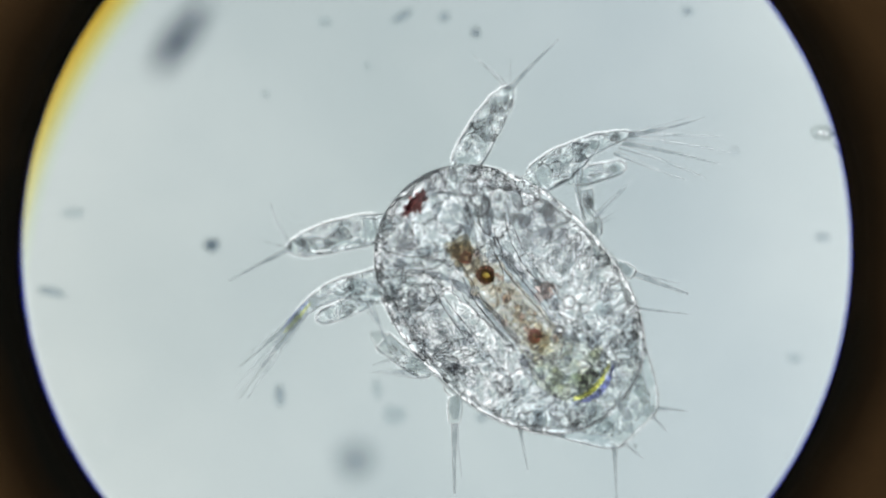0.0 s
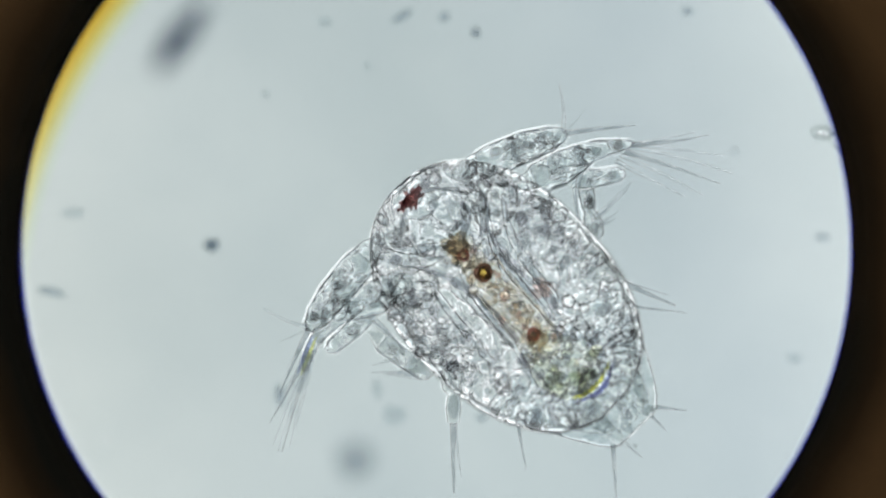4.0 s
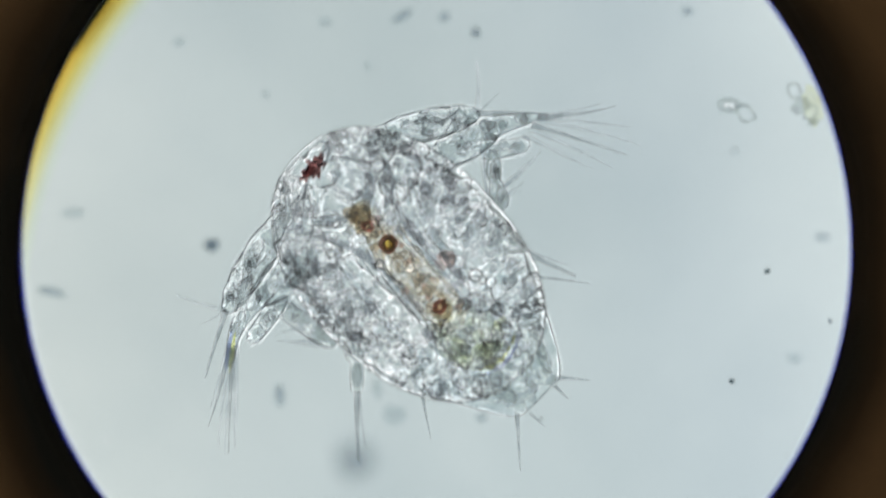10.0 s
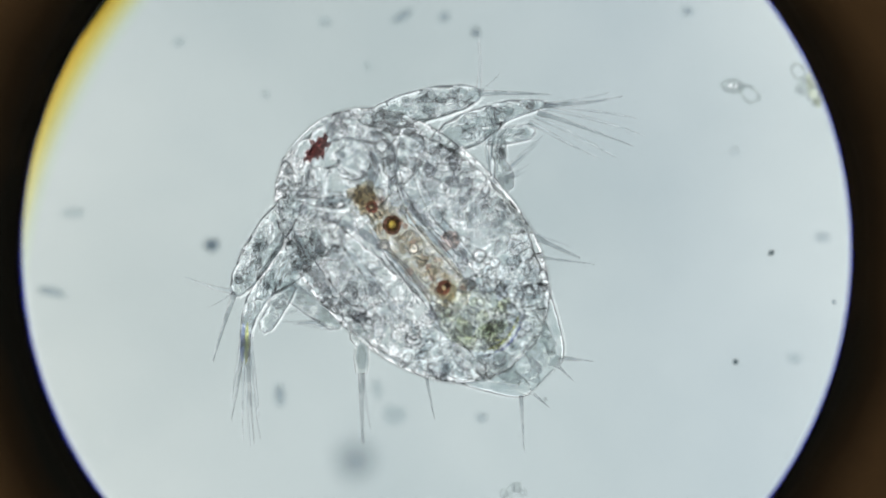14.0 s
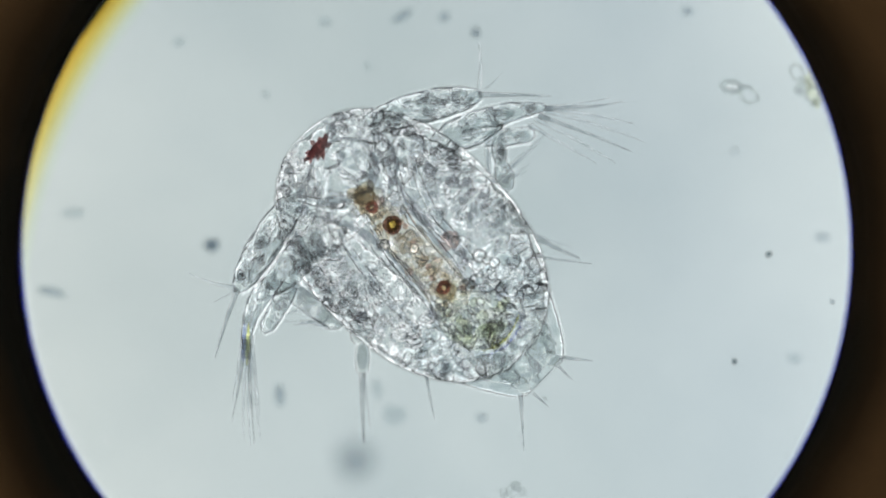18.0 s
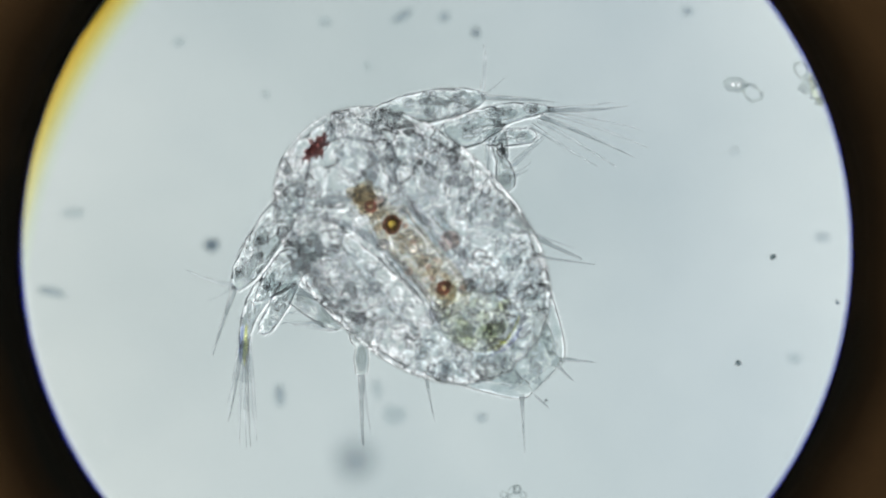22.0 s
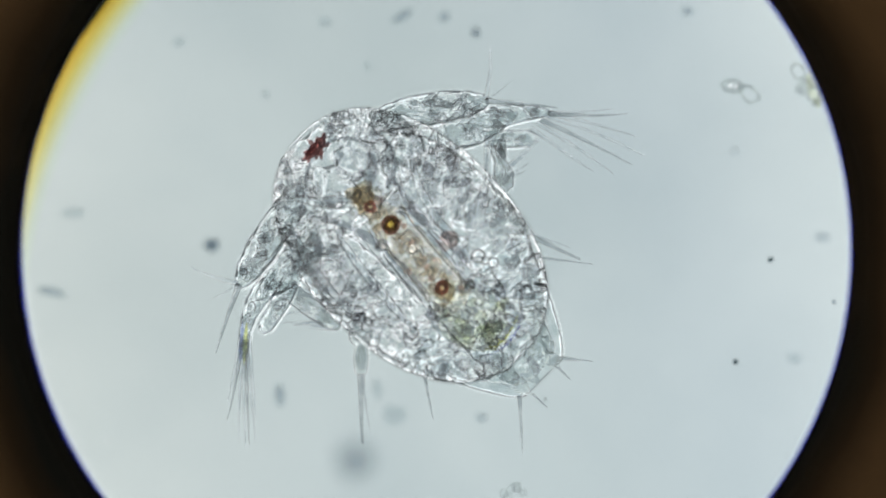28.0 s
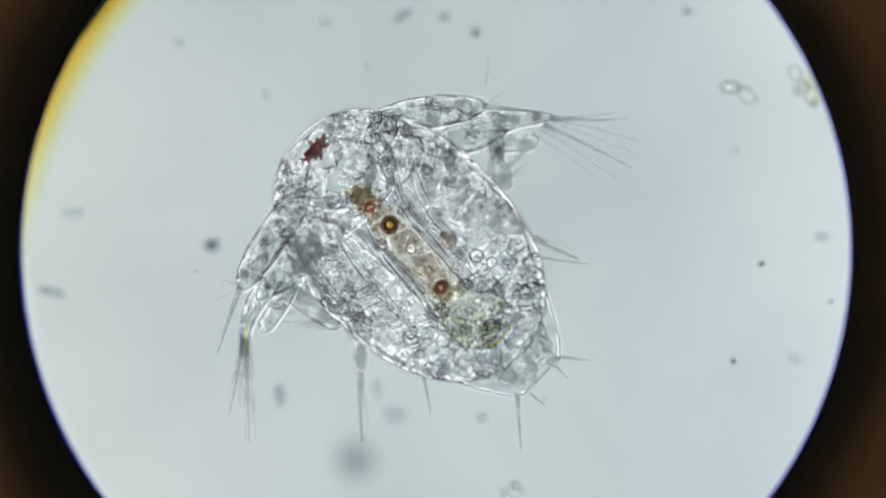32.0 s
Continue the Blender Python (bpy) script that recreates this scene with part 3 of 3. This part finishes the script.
def segment(name, parent, stations, label="", mat=LIMB, grains=0, flat=0.7, free=0.38, lift=0.0):
    """A limb piece along x from stations (x, y, half-width)."""
    ps, rad = [], []
    for i in range(len(stations) - 1):
        a, b = stations[i], stations[i + 1]
        steps = max(2, round(abs(b[0] - a[0]) / 3.5))
        for k in range(steps):
            u = k / steps
            ps.append(Vector(((a[0] + (b[0] - a[0]) * u) * U, (a[1] + (b[1] - a[1]) * u) * U, lift)))
            e = u * u * (3 - 2 * u)
            rad.append((a[2] + (b[2] - a[2]) * e) * U)
    ps.append(Vector((stations[-1][0] * U, stations[-1][1] * U, lift)))
    rad.append(stations[-1][2] * U)
    rings = []
    for p, r, d in zip(ps, rad, [(ps[min(i + 1, len(ps) - 1)] - ps[max(i - 1, 0)]).normalized() for i in range(len(ps))]):
        rings.append((p, d.cross(Vector((0, 0, 1))) * r, Vector((0, 0, r * flat))))
    ob = part(name, mesh(name, *skin(rings, 36, 13, 1.8, 0.85), mat), parent, label)
    holder = ob if parent == nauplius else parent
    if grains:
        rim_line(sides([(c, w) for c, w, h in rings[len(rings) // 4:]]), holder, 1.0)
    fringe(sides([(c, w) for c, w, h in rings[len(rings) // 4:]]), holder, 5.5 if grains > 40 else 4.5 if grains else 2.0)
    if grains > 20:
        inner = []
        deep = rings[int(len(rings) * (0.1 if grains > 40 else free)):]
        for i, (c, w, h) in enumerate(deep):
            u = i / (len(deep) - 1)
            e = max(0.06, math.sqrt(max(0.0, 1 - (2 * u - 1) ** 2)) ** 0.5)
            inner.append((c, w * 0.86 * e, h * 0.34 * e))
        part("flesh", mesh("flesh", *skin(inner, 28, 12, 1.2, 0.5), LIMB_FLESH), holder, "greyish granular flesh")
    if grains:
        g = []
        wide = [k for k in range(int(len(ps) * free), int(len(ps) * 0.88)) if rad[k] > 9.5 * U]
        for i in range(grains * 3 // 5):
            k = rng.choice(wide)
            r = rng.uniform(3, 7.5) * U
            room = max(0.0, rad[k] - r * 1.3)
            c = ps[k] + Vector((rng.uniform(-4, 4) * U, rng.uniform(-room, room), rng.uniform(-room, room) * 0.5))
            g.append(lump(c, (r * rng.uniform(1, 2.2), r, r * 0.5), rng.uniform(-0.6, 0.6), 0.4, i, BALL2))
        part("granules", mesh("granules", *join(g), TISSUE), holder, "fine pale granules", kind="stuff")
    return ob


def antennule(mirror):
    k = mirror
    a = segment("antennule", nauplius, [(-48, -2 * k, 2), (-26, -1 * k, 16), (0, 0, 25), (40, 2 * k, 29), (95, 3 * k, 28), (140, 1 * k, 23), (164, 0, 15), (173, -1 * k, 9), (177, -1 * k, 3)], "short jointed clear antennule with bristles", grains=150)
    seta(a, curve2(172, 0, -13 * k, 128, -4 * k), 3.3, 0.7, "long fine bristle")
    seta(a, curve2(172, 4 * k, 68 * k, 88, 14 * k), 2.7, 0.8)
    seta(a, curve2(172, 2 * k, 22 * k, 55, 10 * k), 1.4, 0.4)
    return a


def antenna(mirror, spread, part_way, far):
    k, e = mirror, mirror * part_way
    a = segment("antenna", nauplius, [(-62, -4 * k, 2), (-36, -2 * k, 18), (-8, 0, 29), (30, 4 * k, 31), (66, 8 * k, 25), (98, 10 * k, 12), (112, 11 * k, 2)], "two-branched clear antenna with fan of bristles", grains=90)
    if k > 0:
        outer = [(34, 8, 2), (56, 10, 13), (80, 12, 20), (105, 12, 17), (135, 7, 12.5), (160, 2, 8), (168, 0, 4)]
    else:
        outer = [(34, -8, 2), (56, -11, 13), (86, -13, 20), (115, -10, 17), (142, -2, 13), (168, 11, 10), (190, 29, 8), (202, 41, 4)]
    segment("exopod", a, outer, "tapering outer branch", grains=26, free=0.45)
    segment("endopod", a, [(20, -12 * e, 2), (42, -17 * e, 13), (70 * far, -24 * e, 17), (100 * far, -31 * e, 15), (124 * far, -35 * e, 14), (136 * far, -37 * e, 6)], "blunt inner branch", grains=26, free=0.45, lift=-0.02 if k > 0 else 0.0)
    for i, (x, ln, b) in enumerate(((166, 115, -6), (166, 140, -10), (165, 165, 6), (160, 190, 8), (150, 180, 4), (142, 165, 6), (130, 140, -4))):
        if k > 0:
            root = (x * far, (x - 168) * 0.5)
        else:
            root, b = (172 - 1.3 * (i - 3) + 5 * (i % 3), 15 + 1.7 * (i - 3) + 4 * (i % 3)), b * 0.6
        seta(a, curve2(*root, -k * (spread[0] + (spread[1] - spread[0]) * i / 6), ln * spread[2], -k * b), 3.0 if i in (1, 4) else 2.6, 0.5)
    if k < 0:
        # iridescence of the branch, painted as two tinted streaks
        for y, mat, name in ((-6, SHEEN_BLUE, "slate blue sheen along the outer branch"), (0, SHEEN_GOLD, "yellow sheen along the outer branch")):
            ps = [Vector(((152 + 8.5 * j - y * 0.6) * U, (3 + 6.4 * j + y) * U, 9 * U)) for j in range(8)]
            part("sheen", mesh("sheen", *tube(ps, [(0.6 + 3.4 * math.sin(math.pi * j / 7)) * U for j in range(8)], 8), mat), a, name)
    for x, q in ((50, 110), (62, 120)):
        seta(a, curve2(x, -20 * k, -k * q, 92, k * 16), 2.6, 0.8)
    return a


def mandible(mirror, tufts, long, wide):
    k = mirror
    a = segment("mandible", nauplius, [(-30, 0, 2), (-16, 0, 11), (4, 0, 14 * wide), (26, 0, 13 * wide), (38 * long, 0, 10 * wide * wide), (48 * long, 2, 14 * wide), (64 * long, 4, 18), (82 * long, 4, 16), (92 * long, 3, 5)], "stubby clear mandible with few bristles", LEG, grains=34)
    for x, q, long, bend, r in tufts:
        seta(a, curve2(x, 10 * k, q, long, bend), r)
    return a


def maxilla(stub, bristle, root):
    a = segment("leg", nauplius, [(-52, 4, 2), (-44, 4, 18 * root), (-24, 2, 25 * root), (-6, 0, 21 * root), (0, 0, 15), (4, 0, 9), (9, 0, 12), (stub * 0.5, 0, 13.5), (stub, 0, 11), (stub + 4, 0, 5)], "short jointed leg ending in long bristle", LEG)
    part("core", mesh("core", *lump((stub * 0.5 * U, 0, 0), (stub * 0.42 * U, 9.5 * U, 5 * U), 0, 0.12, stub, BALL3), TAIL_GREY), a, "cloudy grey flesh of the leg")
    seta(a, curve2(stub + 2, 0, 0, bristle, 3), 3.4, 1.2)
    seta(a, curve2(stub + 2, 4, 4, bristle * 0.8, 6), 1.8)
    return a


ant1_r, ant1_l = antennule(1), antennule(-1)
ant2_r, ant2_l = antenna(1, (12, 50, 1.0), 1.0, 1.0), antenna(-1, (31, 47, 1.04), 0.9, 1.09)
mand_r, mand_l = mandible(1, ((52, 128, 98, -4, 2.8), (56, 124, 84, 4, 2.4), (66, 110, 46, 10, 2.2), (70, 104, 36, 6, 2.0)), 1.0, 1.0), \
    mandible(-1, ((84, 208, 78, 14, 2.6), (92, 216, 66, -12, 2.4), (74, 222, 50, 10, 2.4), (40, 226, 44, 14, 2.4)), 1.18, 1.28)
leg_l = maxilla(52, 125, 1.0)
leg_r = maxilla(42, 105, 0.5)

# side and tail bristles
tail_setae = (((996, 634), (1052, 640), 2.8), ((990, 650), (1014, 674), 2.0), ((922, 699), (928, 802), 3.0), ((945, 698), (972, 722), 2.0),
              ((753, 660), (769, 744), 2.4), ((950, 455), (1052, 468), 2.2))
for (x0, y0), (x1, y1), r in tail_setae:
    p0, p1 = G(x0, y0, -5), G(x1, y1, -8)
    ps = [p0.lerp(p1, k / 6) for k in range(7)]
    part("seta", mesh("seta", *tube(ps, [1.4 * U * (r + (0.5 - r) * k / 6) for k in range(7)], 6), STIFF), nauplius, "stiff tapering bristle")
# lobes inside the tail
tail_rings = []
for i in range(25):
    u = i / 24
    e = max(0.05, math.sqrt(max(0.0, 1 - (2 * u - 1) ** 2)) ** 0.5)
    tail_rings.append((body_point(470 + 126 * u, 0, -4), SD * (112 - 66 * u) * e * U, Vector((0, 0, 1)) * (7 * e + 0.5) * U))
part("flesh", mesh("flesh", *skin(tail_rings, 60, 14, 1.4, 0.4), LIMB_FLESH), hull, "greyish granular flesh of the tail")
for x, y, r in ((962, 610, 18), (950, 640, 12), (905, 670, 14), (890, 640, 16), (930, 600, 15), (935, 628, 7), (912, 618, 9), (975, 635, 12), (925, 682, 12),
                (870, 655, 11), (960, 585, 11), (945, 560, 10), (845, 648, 10)):
    px_cell(x, y, r, -4, TAIL_TISSUE, "tail_cell", hull, "", x % 17, stretch=1.4, turn=-0.8)
for x, y, rx, ry, a in ((903, 664, 17, 13, 0.4), (972, 610, 18, 10, -1.1), (880, 655, 14, 9, 0.2), (962, 580, 16, 8, -1.3), (945, 668, 13, 8, -0.7), (985, 640, 11, 9, 0.8)):
    s_, l_ = at_px(x, y)
    part("tail_cell", mesh("tail_cell", *lump((0, 0, 0), (rx * U, ry * U, 5 * U), a, 0.4, x, BALL3), TAIL_GREY), hull, "grey cloudy tail cell", Matrix.Translation(body_point(s_, l_, -2)))
for a, b, r in (((930, 600), (938, 660), 3.5), ((900, 690), (935, 655), 3), ((938, 655), (985, 610), 3), ((850, 640), (900, 650), 2.6)):
    p0, p1 = G(*a, 12), G(*b, 12)
    part("fold", mesh("fold", *tube([p0.lerp(p1, k / 6) for k in range(7)], [U * (0.6 + r * math.sin(math.pi * k / 6)) for k in range(7)], 10, 0.9), RIDGE), nauplius, "short bright fold in the tail")
# upright ribbons whose yellow and blue tints stand for birefringence
part("fold", mesh("fold", *tube([body_point(508 - 14 * (q / 45) ** 2, q, 24) for q in range(-44, 47, 6)], [(0.25 + 0.65 * math.cos(q / 32)) * U for q in range(-44, 47, 6)], 12, 26), GOLD), nauplius, "curved ribbon tinted yellow for birefringence at the hind end of the gut")
part("fold", mesh("fold", *tube([body_point(518 - 14 * (q / 45) ** 2, q, 22) for q in range(-48, 49, 6)], [(0.25 + 0.65 * math.cos(q / 34)) * U for q in range(-48, 49, 6)], 12, 26), SLATE), nauplius, "curved ribbon tinted slate blue for birefringence at the hind end of the gut")
for i, (x, y, r) in enumerate(((818, 380, 9), (667, 510, 7), (681, 432, 9), (806, 426, 8), (790, 535, 6), (782, 548, 6), (793, 552, 8), (800, 563, 6), (786, 566, 5), (834, 504, 8), (860, 505, 6), (886, 503, 5), (850, 534, 8), (834, 550, 7))):
    px_cell(x, y, r, 56, BUBBLE, "oil_droplet", nauplius, "small pale oil droplet near the surface", i)
for i, (x, y, r) in enumerate(((848, 453, 13), (875, 465, 10), (861, 461, 8), (812, 488, 5.5), (824, 499, 4.5), (837, 491, 6), (847, 487, 5), (858, 491, 6.5), (866, 481, 5.5),
                                (871, 498, 5.5), (831, 509, 6), (820, 477, 4.5), (884, 509, 8), (801, 478, 4), (790, 417, 7))):
    px_cell(x, y, r, 44, BUBBLE, "oil_droplet", nauplius, "clear round oil droplet", i)

# ---- loose matter on the slide ----
loose = []
drifter = None


def on_slide(ob, x, y, lift):
    loose.append((ob, x, y, lift))
    return ob


def hollow(x, y, rx, ry, turn, thick, seed):
    """The wall of a flattened hollow capsule: an uneven ring lying on the slide."""
    v, f, n, m = [], [], 40, 10
    rot = Matrix.Rotation(turn, 3, "Z")
    for i in range(n):
        a = 2 * math.pi * i / n
        w = 1 + 0.22 * noise.noise(Vector((math.cos(a) * 1.4 + seed, math.sin(a) * 1.4, 0)))
        q = thick * (1 + 0.5 * noise.noise(Vector((math.cos(a) * 1.8, math.sin(a) * 1.8, seed))))
        for k in range(m):
            b = 2 * math.pi * k / m
            p = rot @ Vector(((rx * w + q * math.cos(b)) * math.cos(a), (ry * w + q * math.cos(b)) * math.sin(a), q * 0.8 * math.sin(b)))
            v.append((p + Vector((x, y, 0))) * U)
    for i in range(n):
        for k in range(m):
            f.append((i * m + k, (i + 1) % n * m + k, (i + 1) % n * m + (k + 1) % m, i * m + (k + 1) % m))
    return v, f


def capsule_pair():
    ob = new("debris", mesh("debris", *join([hollow(-14, 7, 17, 10, -0.1, 4.5, 2), hollow(16, -8, 18, 13, -0.7, 3.2, 5)]), DEBRIS_WALL))
    part("grain", mesh("grain", *join([lump((-18 * U, 7 * U, 0), (6 * U, 4 * U, 5 * U), 0.2, 0.2, 8), lump((-8 * U, 6 * U, 0), (5 * U, 5 * U, 5 * U), 0.2, 0.2, 3)]), BUBBLE), ob, "bright round grain inside")
    return tagged(ob, "pair of clear rounded debris pieces on the slide", "debris")


on_slide(capsule_pair(), 1311, 159, 14)
alga = new("debris", mesh("debris", *join([lump((-8 * U, 0, 0), (15 * U, 12 * U, 6 * U), 0.3, 0.4, 1, BALL3), lump((14 * U, -28 * U, 0), (10 * U, 6 * U, 5 * U), 0.4, 0.4, 2, BALL3),
                                           hollow(-20, 28, 12, 14, 0.4, 2.6, 3), hollow(10, -12, 13, 11, 1.0, 2.6, 7)]), DEBRIS_WALL))
part("film", mesh("film", *lump((14 * U, 2 * U, 0), (17 * U, 34 * U, 5 * U), 0.25, 0.3, 4, BALL3), ALGA_FILM), alga, "pale yellow film")
on_slide(tagged(alga, "grey clump of debris with yellowish film on the slide", "debris"), 1432, 154, 14)
tuft = new("debris", mesh("debris", *join([hollow(rng.uniform(-20, 20), rng.uniform(-14, 10), rng.uniform(4, 8), rng.uniform(5, 10), rng.uniform(0, 3), 1.6, i) for i in range(6)]), DEBRIS_WALL))
on_slide(tagged(tuft, "small clear clump of debris on the slide", "debris"), 910, 872, 14)
for x, y, r in ((1366, 449, 6.5), (1302, 641, 6), (1476, 535, 4.5), (965, 707, 3)):
    sp = new("speck", mesh("speck", *lump((0, 0, 0), (r * 0.95 * U, r * 0.8 * U, r * 0.7 * U), rng.uniform(0, 3), 0.25, x), DUST_DARK if x == 1476 else SPECK))
    drifter = sp if x == 1366 else drifter
    on_slide(tagged(sp, "tiny dark speck on the slide", "speck", "specks on the slide"), x, y, 6)
smut = new("smut", mesh("smut", *lump((0, 0, 0), (92 * U, 26 * U, 8 * U), 0.92, 0.2, 3, BALL3), SMUT))
on_slide(tagged(smut, "blurred blue-black oblong smut under the slide", "smut"), 158, -14, -(SLIDE_T / U) - 8)


# ---- dust on the eyepiece ----
def dust(x, y, rx, ry, turn, mat, z, label):
    k = (EYE - z) / EYE
    ob = new("dust", mesh("dust", *lump((0, 0, 0), (rx * U * k, ry * U * k, 1.2 * U), radians(turn), 0.3, x), mat))
    ob.location = ((x - 784) * U * k, (441 - y) * U * k, z)
    return tagged(ob, label, "dust", "dust on the eyepiece")


NEAR, HIGH = 0.16, 0.50
for x, y, rx, ry, turn, m in ((841, 58, 7, 9, 0, DUST_DARK), (375, 435, 14, 12, -20, DUST_DARK), (90, 517, 26, 8, -12, DUST), (495, 700, 8, 20, 5, DUST), (852, 740, 9, 8, 0, DUST),
                              (1405, 635, 13, 9, -15, DUST_FAINT), (1455, 420, 14, 6, 0, DUST), (1216, 20, 10, 7, 0, DUST), (710, 30, 22, 6, 30, DUST), (786, 30, 10, 8, 40, DUST),
                              (1300, 268, 5, 4, 0, DUST), (470, 168, 7, 6, 0, DUST_FAINT), (651, 118, 6, 5, 0, DUST_FAINT), (697, 735, 20, 16, 0, DUST_FAINT), (668, 690, 8, 18, 10, DUST_FAINT),
                              (130, 378, 20, 10, 0, DUST_FAINT), (318, 75, 10, 9, 0, DUST_FAINT), (575, 40, 12, 8, 0, DUST_FAINT), (186, 778, 6, 5, 20, PRISM)):
    dust(x, y, rx, ry, turn, m, NEAR, "soft grey dust grain on the eyepiece glass" if m != DUST_FAINT else "faint pale dust grain on the eyepiece glass")
high = disc("eye_lens", 0.36, HIGH - 0.0006, GLASS, (0, 0), 0.003)
tagged(high, "clear upper eyepiece lens", "lens", kind="structure")
dust(626, 815, 24, 26, 0, DUST_DARK, HIGH, "large blurred grey dust grain on the upper lens")


# ---- movement ----
STAGE = [(0.0, 159, 83, 0), (3.5, 159, 83, 0), (5.5, 153, 82, 0), (6.0, 147, 81, 0), (6.5, 139, 79, 0), (6.9, 118, 76, 0), (7.0, 94, 70, 0), (7.1, 50, 68, 0), (7.2, 2, 45, 0), (7.3, -10, 41, 0), (7.5, -13, 36, 0), (8.0, -8, 38, 0), (9.0, -9, 40, 0),
         (9.1, -11, 42, 0), (9.2, -24, 94, 0), (9.5, -25, 96, 0), (9.6, -25, 96, 0), (9.75, -18, 78, 0), (9.9, -16, 76, 0), (10.0, -7, 34, 0), (10.2, -1, 2, 0), (10.5, 0, 0, 0), (17.5, 0, 0, 0), (18.4, 0, 0, -0.018), (19.2, 0, 0, -0.013), (20.2, 0, 0, 0), (21.2, 0, 0, 0.004),
         (22.6, 0, 0, 0.034), (24.1, 0, 0, 0.032), (25.0, 0, 0, 0.012), (25.5, 0, 0, 0.007), (27.5, 0, 0, 0), (29.0, 0, 0, -0.004), (30.0, 0, 0, -0.020), (32.0, 0, 0, -0.024)]
TAIL = G(960, 665)
DRIFT_X = (0, 10.5, 13.5, 19, 22, 27.5, 29.5, 32), (-2, -1, 3, -5, -3, -1, -10, -14)
DRIFT_Y = (0, 10.5, 13.5, 19, 22, 27.5, 29.5, 32), (-3, -3, -1, 2, 6, 11, 12, 19)


def pitch(t):
    """How far the head is tipped down, in degrees."""
    return max(0.0, np.interp(t, (0.0, 3.5, 5.5, 6.5, 7.5), (17.5, 13.5, 9, 5, 0)))


def carried(x, y, lift):
    """The stage's way for something that lies at a grid place."""
    k = (EYE - lift) / EYE
    return [(t, pose((x + dx - 784) * k * U, (441 - y - dy) * k * U, z + lift)) for t, dx, dy, z in STAGE]


def limb(rows, z):
    """Rows (t, x, y, degrees) of a limb's root and heading, in the animal's space."""
    out = []
    for t, x, y, a in rows:
        p = G(x, y, z)
        along = AX.dot(p - TAIL)
        p += AX * (along / math.cos(radians(pitch(t))) - along)
        out.append((t, Matrix.Translation(p) @ pose(0, 0, 0, 0, 0, a)))
    return out


def motions():
    rows = []
    for t, dx, dy, z in STAGE:
        a = radians(pitch(t))
        slip = AX * (AX.dot(TAIL) * (1 - math.cos(a)))      # the tail stays where it is
        dx += np.interp(t, (25.5, 27.5, 29, 30), (0, -2, -4, -5))      # the animal alone slides a little
        rows.append((t, pose((740 + dx - 784) * U, (441 - 440 - dy) * U, z) @ Matrix.Translation(slip) @ Matrix.Rotation(a, 4, -SD)))
    walk(nauplius, rows)
    walk(slide, carried(784, 441, SLIDE_Z))
    for ob, x, y, lift in loose:
        rows = carried(x, y, SLIDE_Z + lift * U)
        if ob == drifter:
            rows = [(t, Matrix.Translation((np.interp(t, *DRIFT_X) * U, -np.interp(t, *DRIFT_Y) * U, 0)) @ m) for t, m in rows]
        walk(ob, rows)
    walk(ant1_r, limb([(0.0, 659, 221, 60.5), (0.25, 662, 223, 57), (0.45, 680, 230, 45), (0.6, 681, 228, 36), (1.0, 674, 218, 29.5), (1.85, 676, 215, 25.5), (2.0, 677, 217, 14), (2.15, 677, 214, 23.5), (2.5, 677, 214, 22.6), (6.0, 687, 215, 20), (9.0, 686, 213, 16),
                       (13.0, 680, 207, 14), (17.0, 680, 208, 14), (19.0, 682, 210, 14), (23.0, 684, 209, 10.6), (28.0, 693, 208, 9.6), (32.0, 690, 210, 8)], 6))
    walk(ant1_l, limb([(0.0, 517, 320, 191.9), (0.25, 513, 328, 199), (0.45, 501, 345, 213), (0.6, 499, 347, 218), (1.0, 499, 345, 221.3), (1.85, 497, 352, 224.5), (2.0, 499, 364, 230), (2.15, 496, 356, 226), (2.5, 495, 358, 226.9), (6.0, 494, 367, 235.8), (9.0, 497, 368, 238),
                       (13.0, 506, 374, 237.6), (17.0, 513, 370, 237), (19.0, 512, 367, 237), (28.0, 523, 361, 236), (32.0, 524, 366, 236)], 6))
    walk(ant2_r, limb([(0.0, 803, 221, 25), (1.0, 800, 226, 19), (2.5, 800, 226, 19.5), (6.0, 803, 224, 20), (9.0, 805, 230, 21.8), (13.0, 808, 240, 20.2),
                       (19.0, 808, 240, 17.5), (24.0, 810, 238, 14.5), (28.0, 812, 236, 13), (32.0, 820, 242, 13)], -22))
    walk(ant2_l, limb([(0.0, 531, 417, 191), (0.5, 527, 420, 197), (1.0, 525, 424, 204), (1.85, 523, 427, 207), (2.0, 523, 430, 214), (2.15, 522, 428, 209), (2.5, 522, 428, 209), (6.0, 525, 434, 217), (9.0, 528, 442, 220), (10.5, 529, 446, 227), (13.0, 530, 450, 231),
                       (28.0, 536, 455, 229), (32.0, 536, 455, 229)], -22))
    walk(mand_r, limb([(0.0, 870, 244, 279), (7.5, 876, 246, 277), (11.0, 880, 248, 276), (32.0, 884, 246, 276)], -40))
    walk(mand_l, limb([(0.0, 508, 515, 322), (7.5, 508, 515, 322), (13.0, 512, 516, 322), (32.0, 514, 518, 322)], -40))
    walk(leg_l, limb([(0.0, 639, 607, 270), (9.0, 637, 607, 270), (32.0, 640, 610, 270)], -36))
    walk(leg_r, limb([(0.0, 916, 378, 337), (1.5, 911, 386, 335), (2.5, 899, 392, 334), (32.0, 898, 394, 333)], -36))


motions()
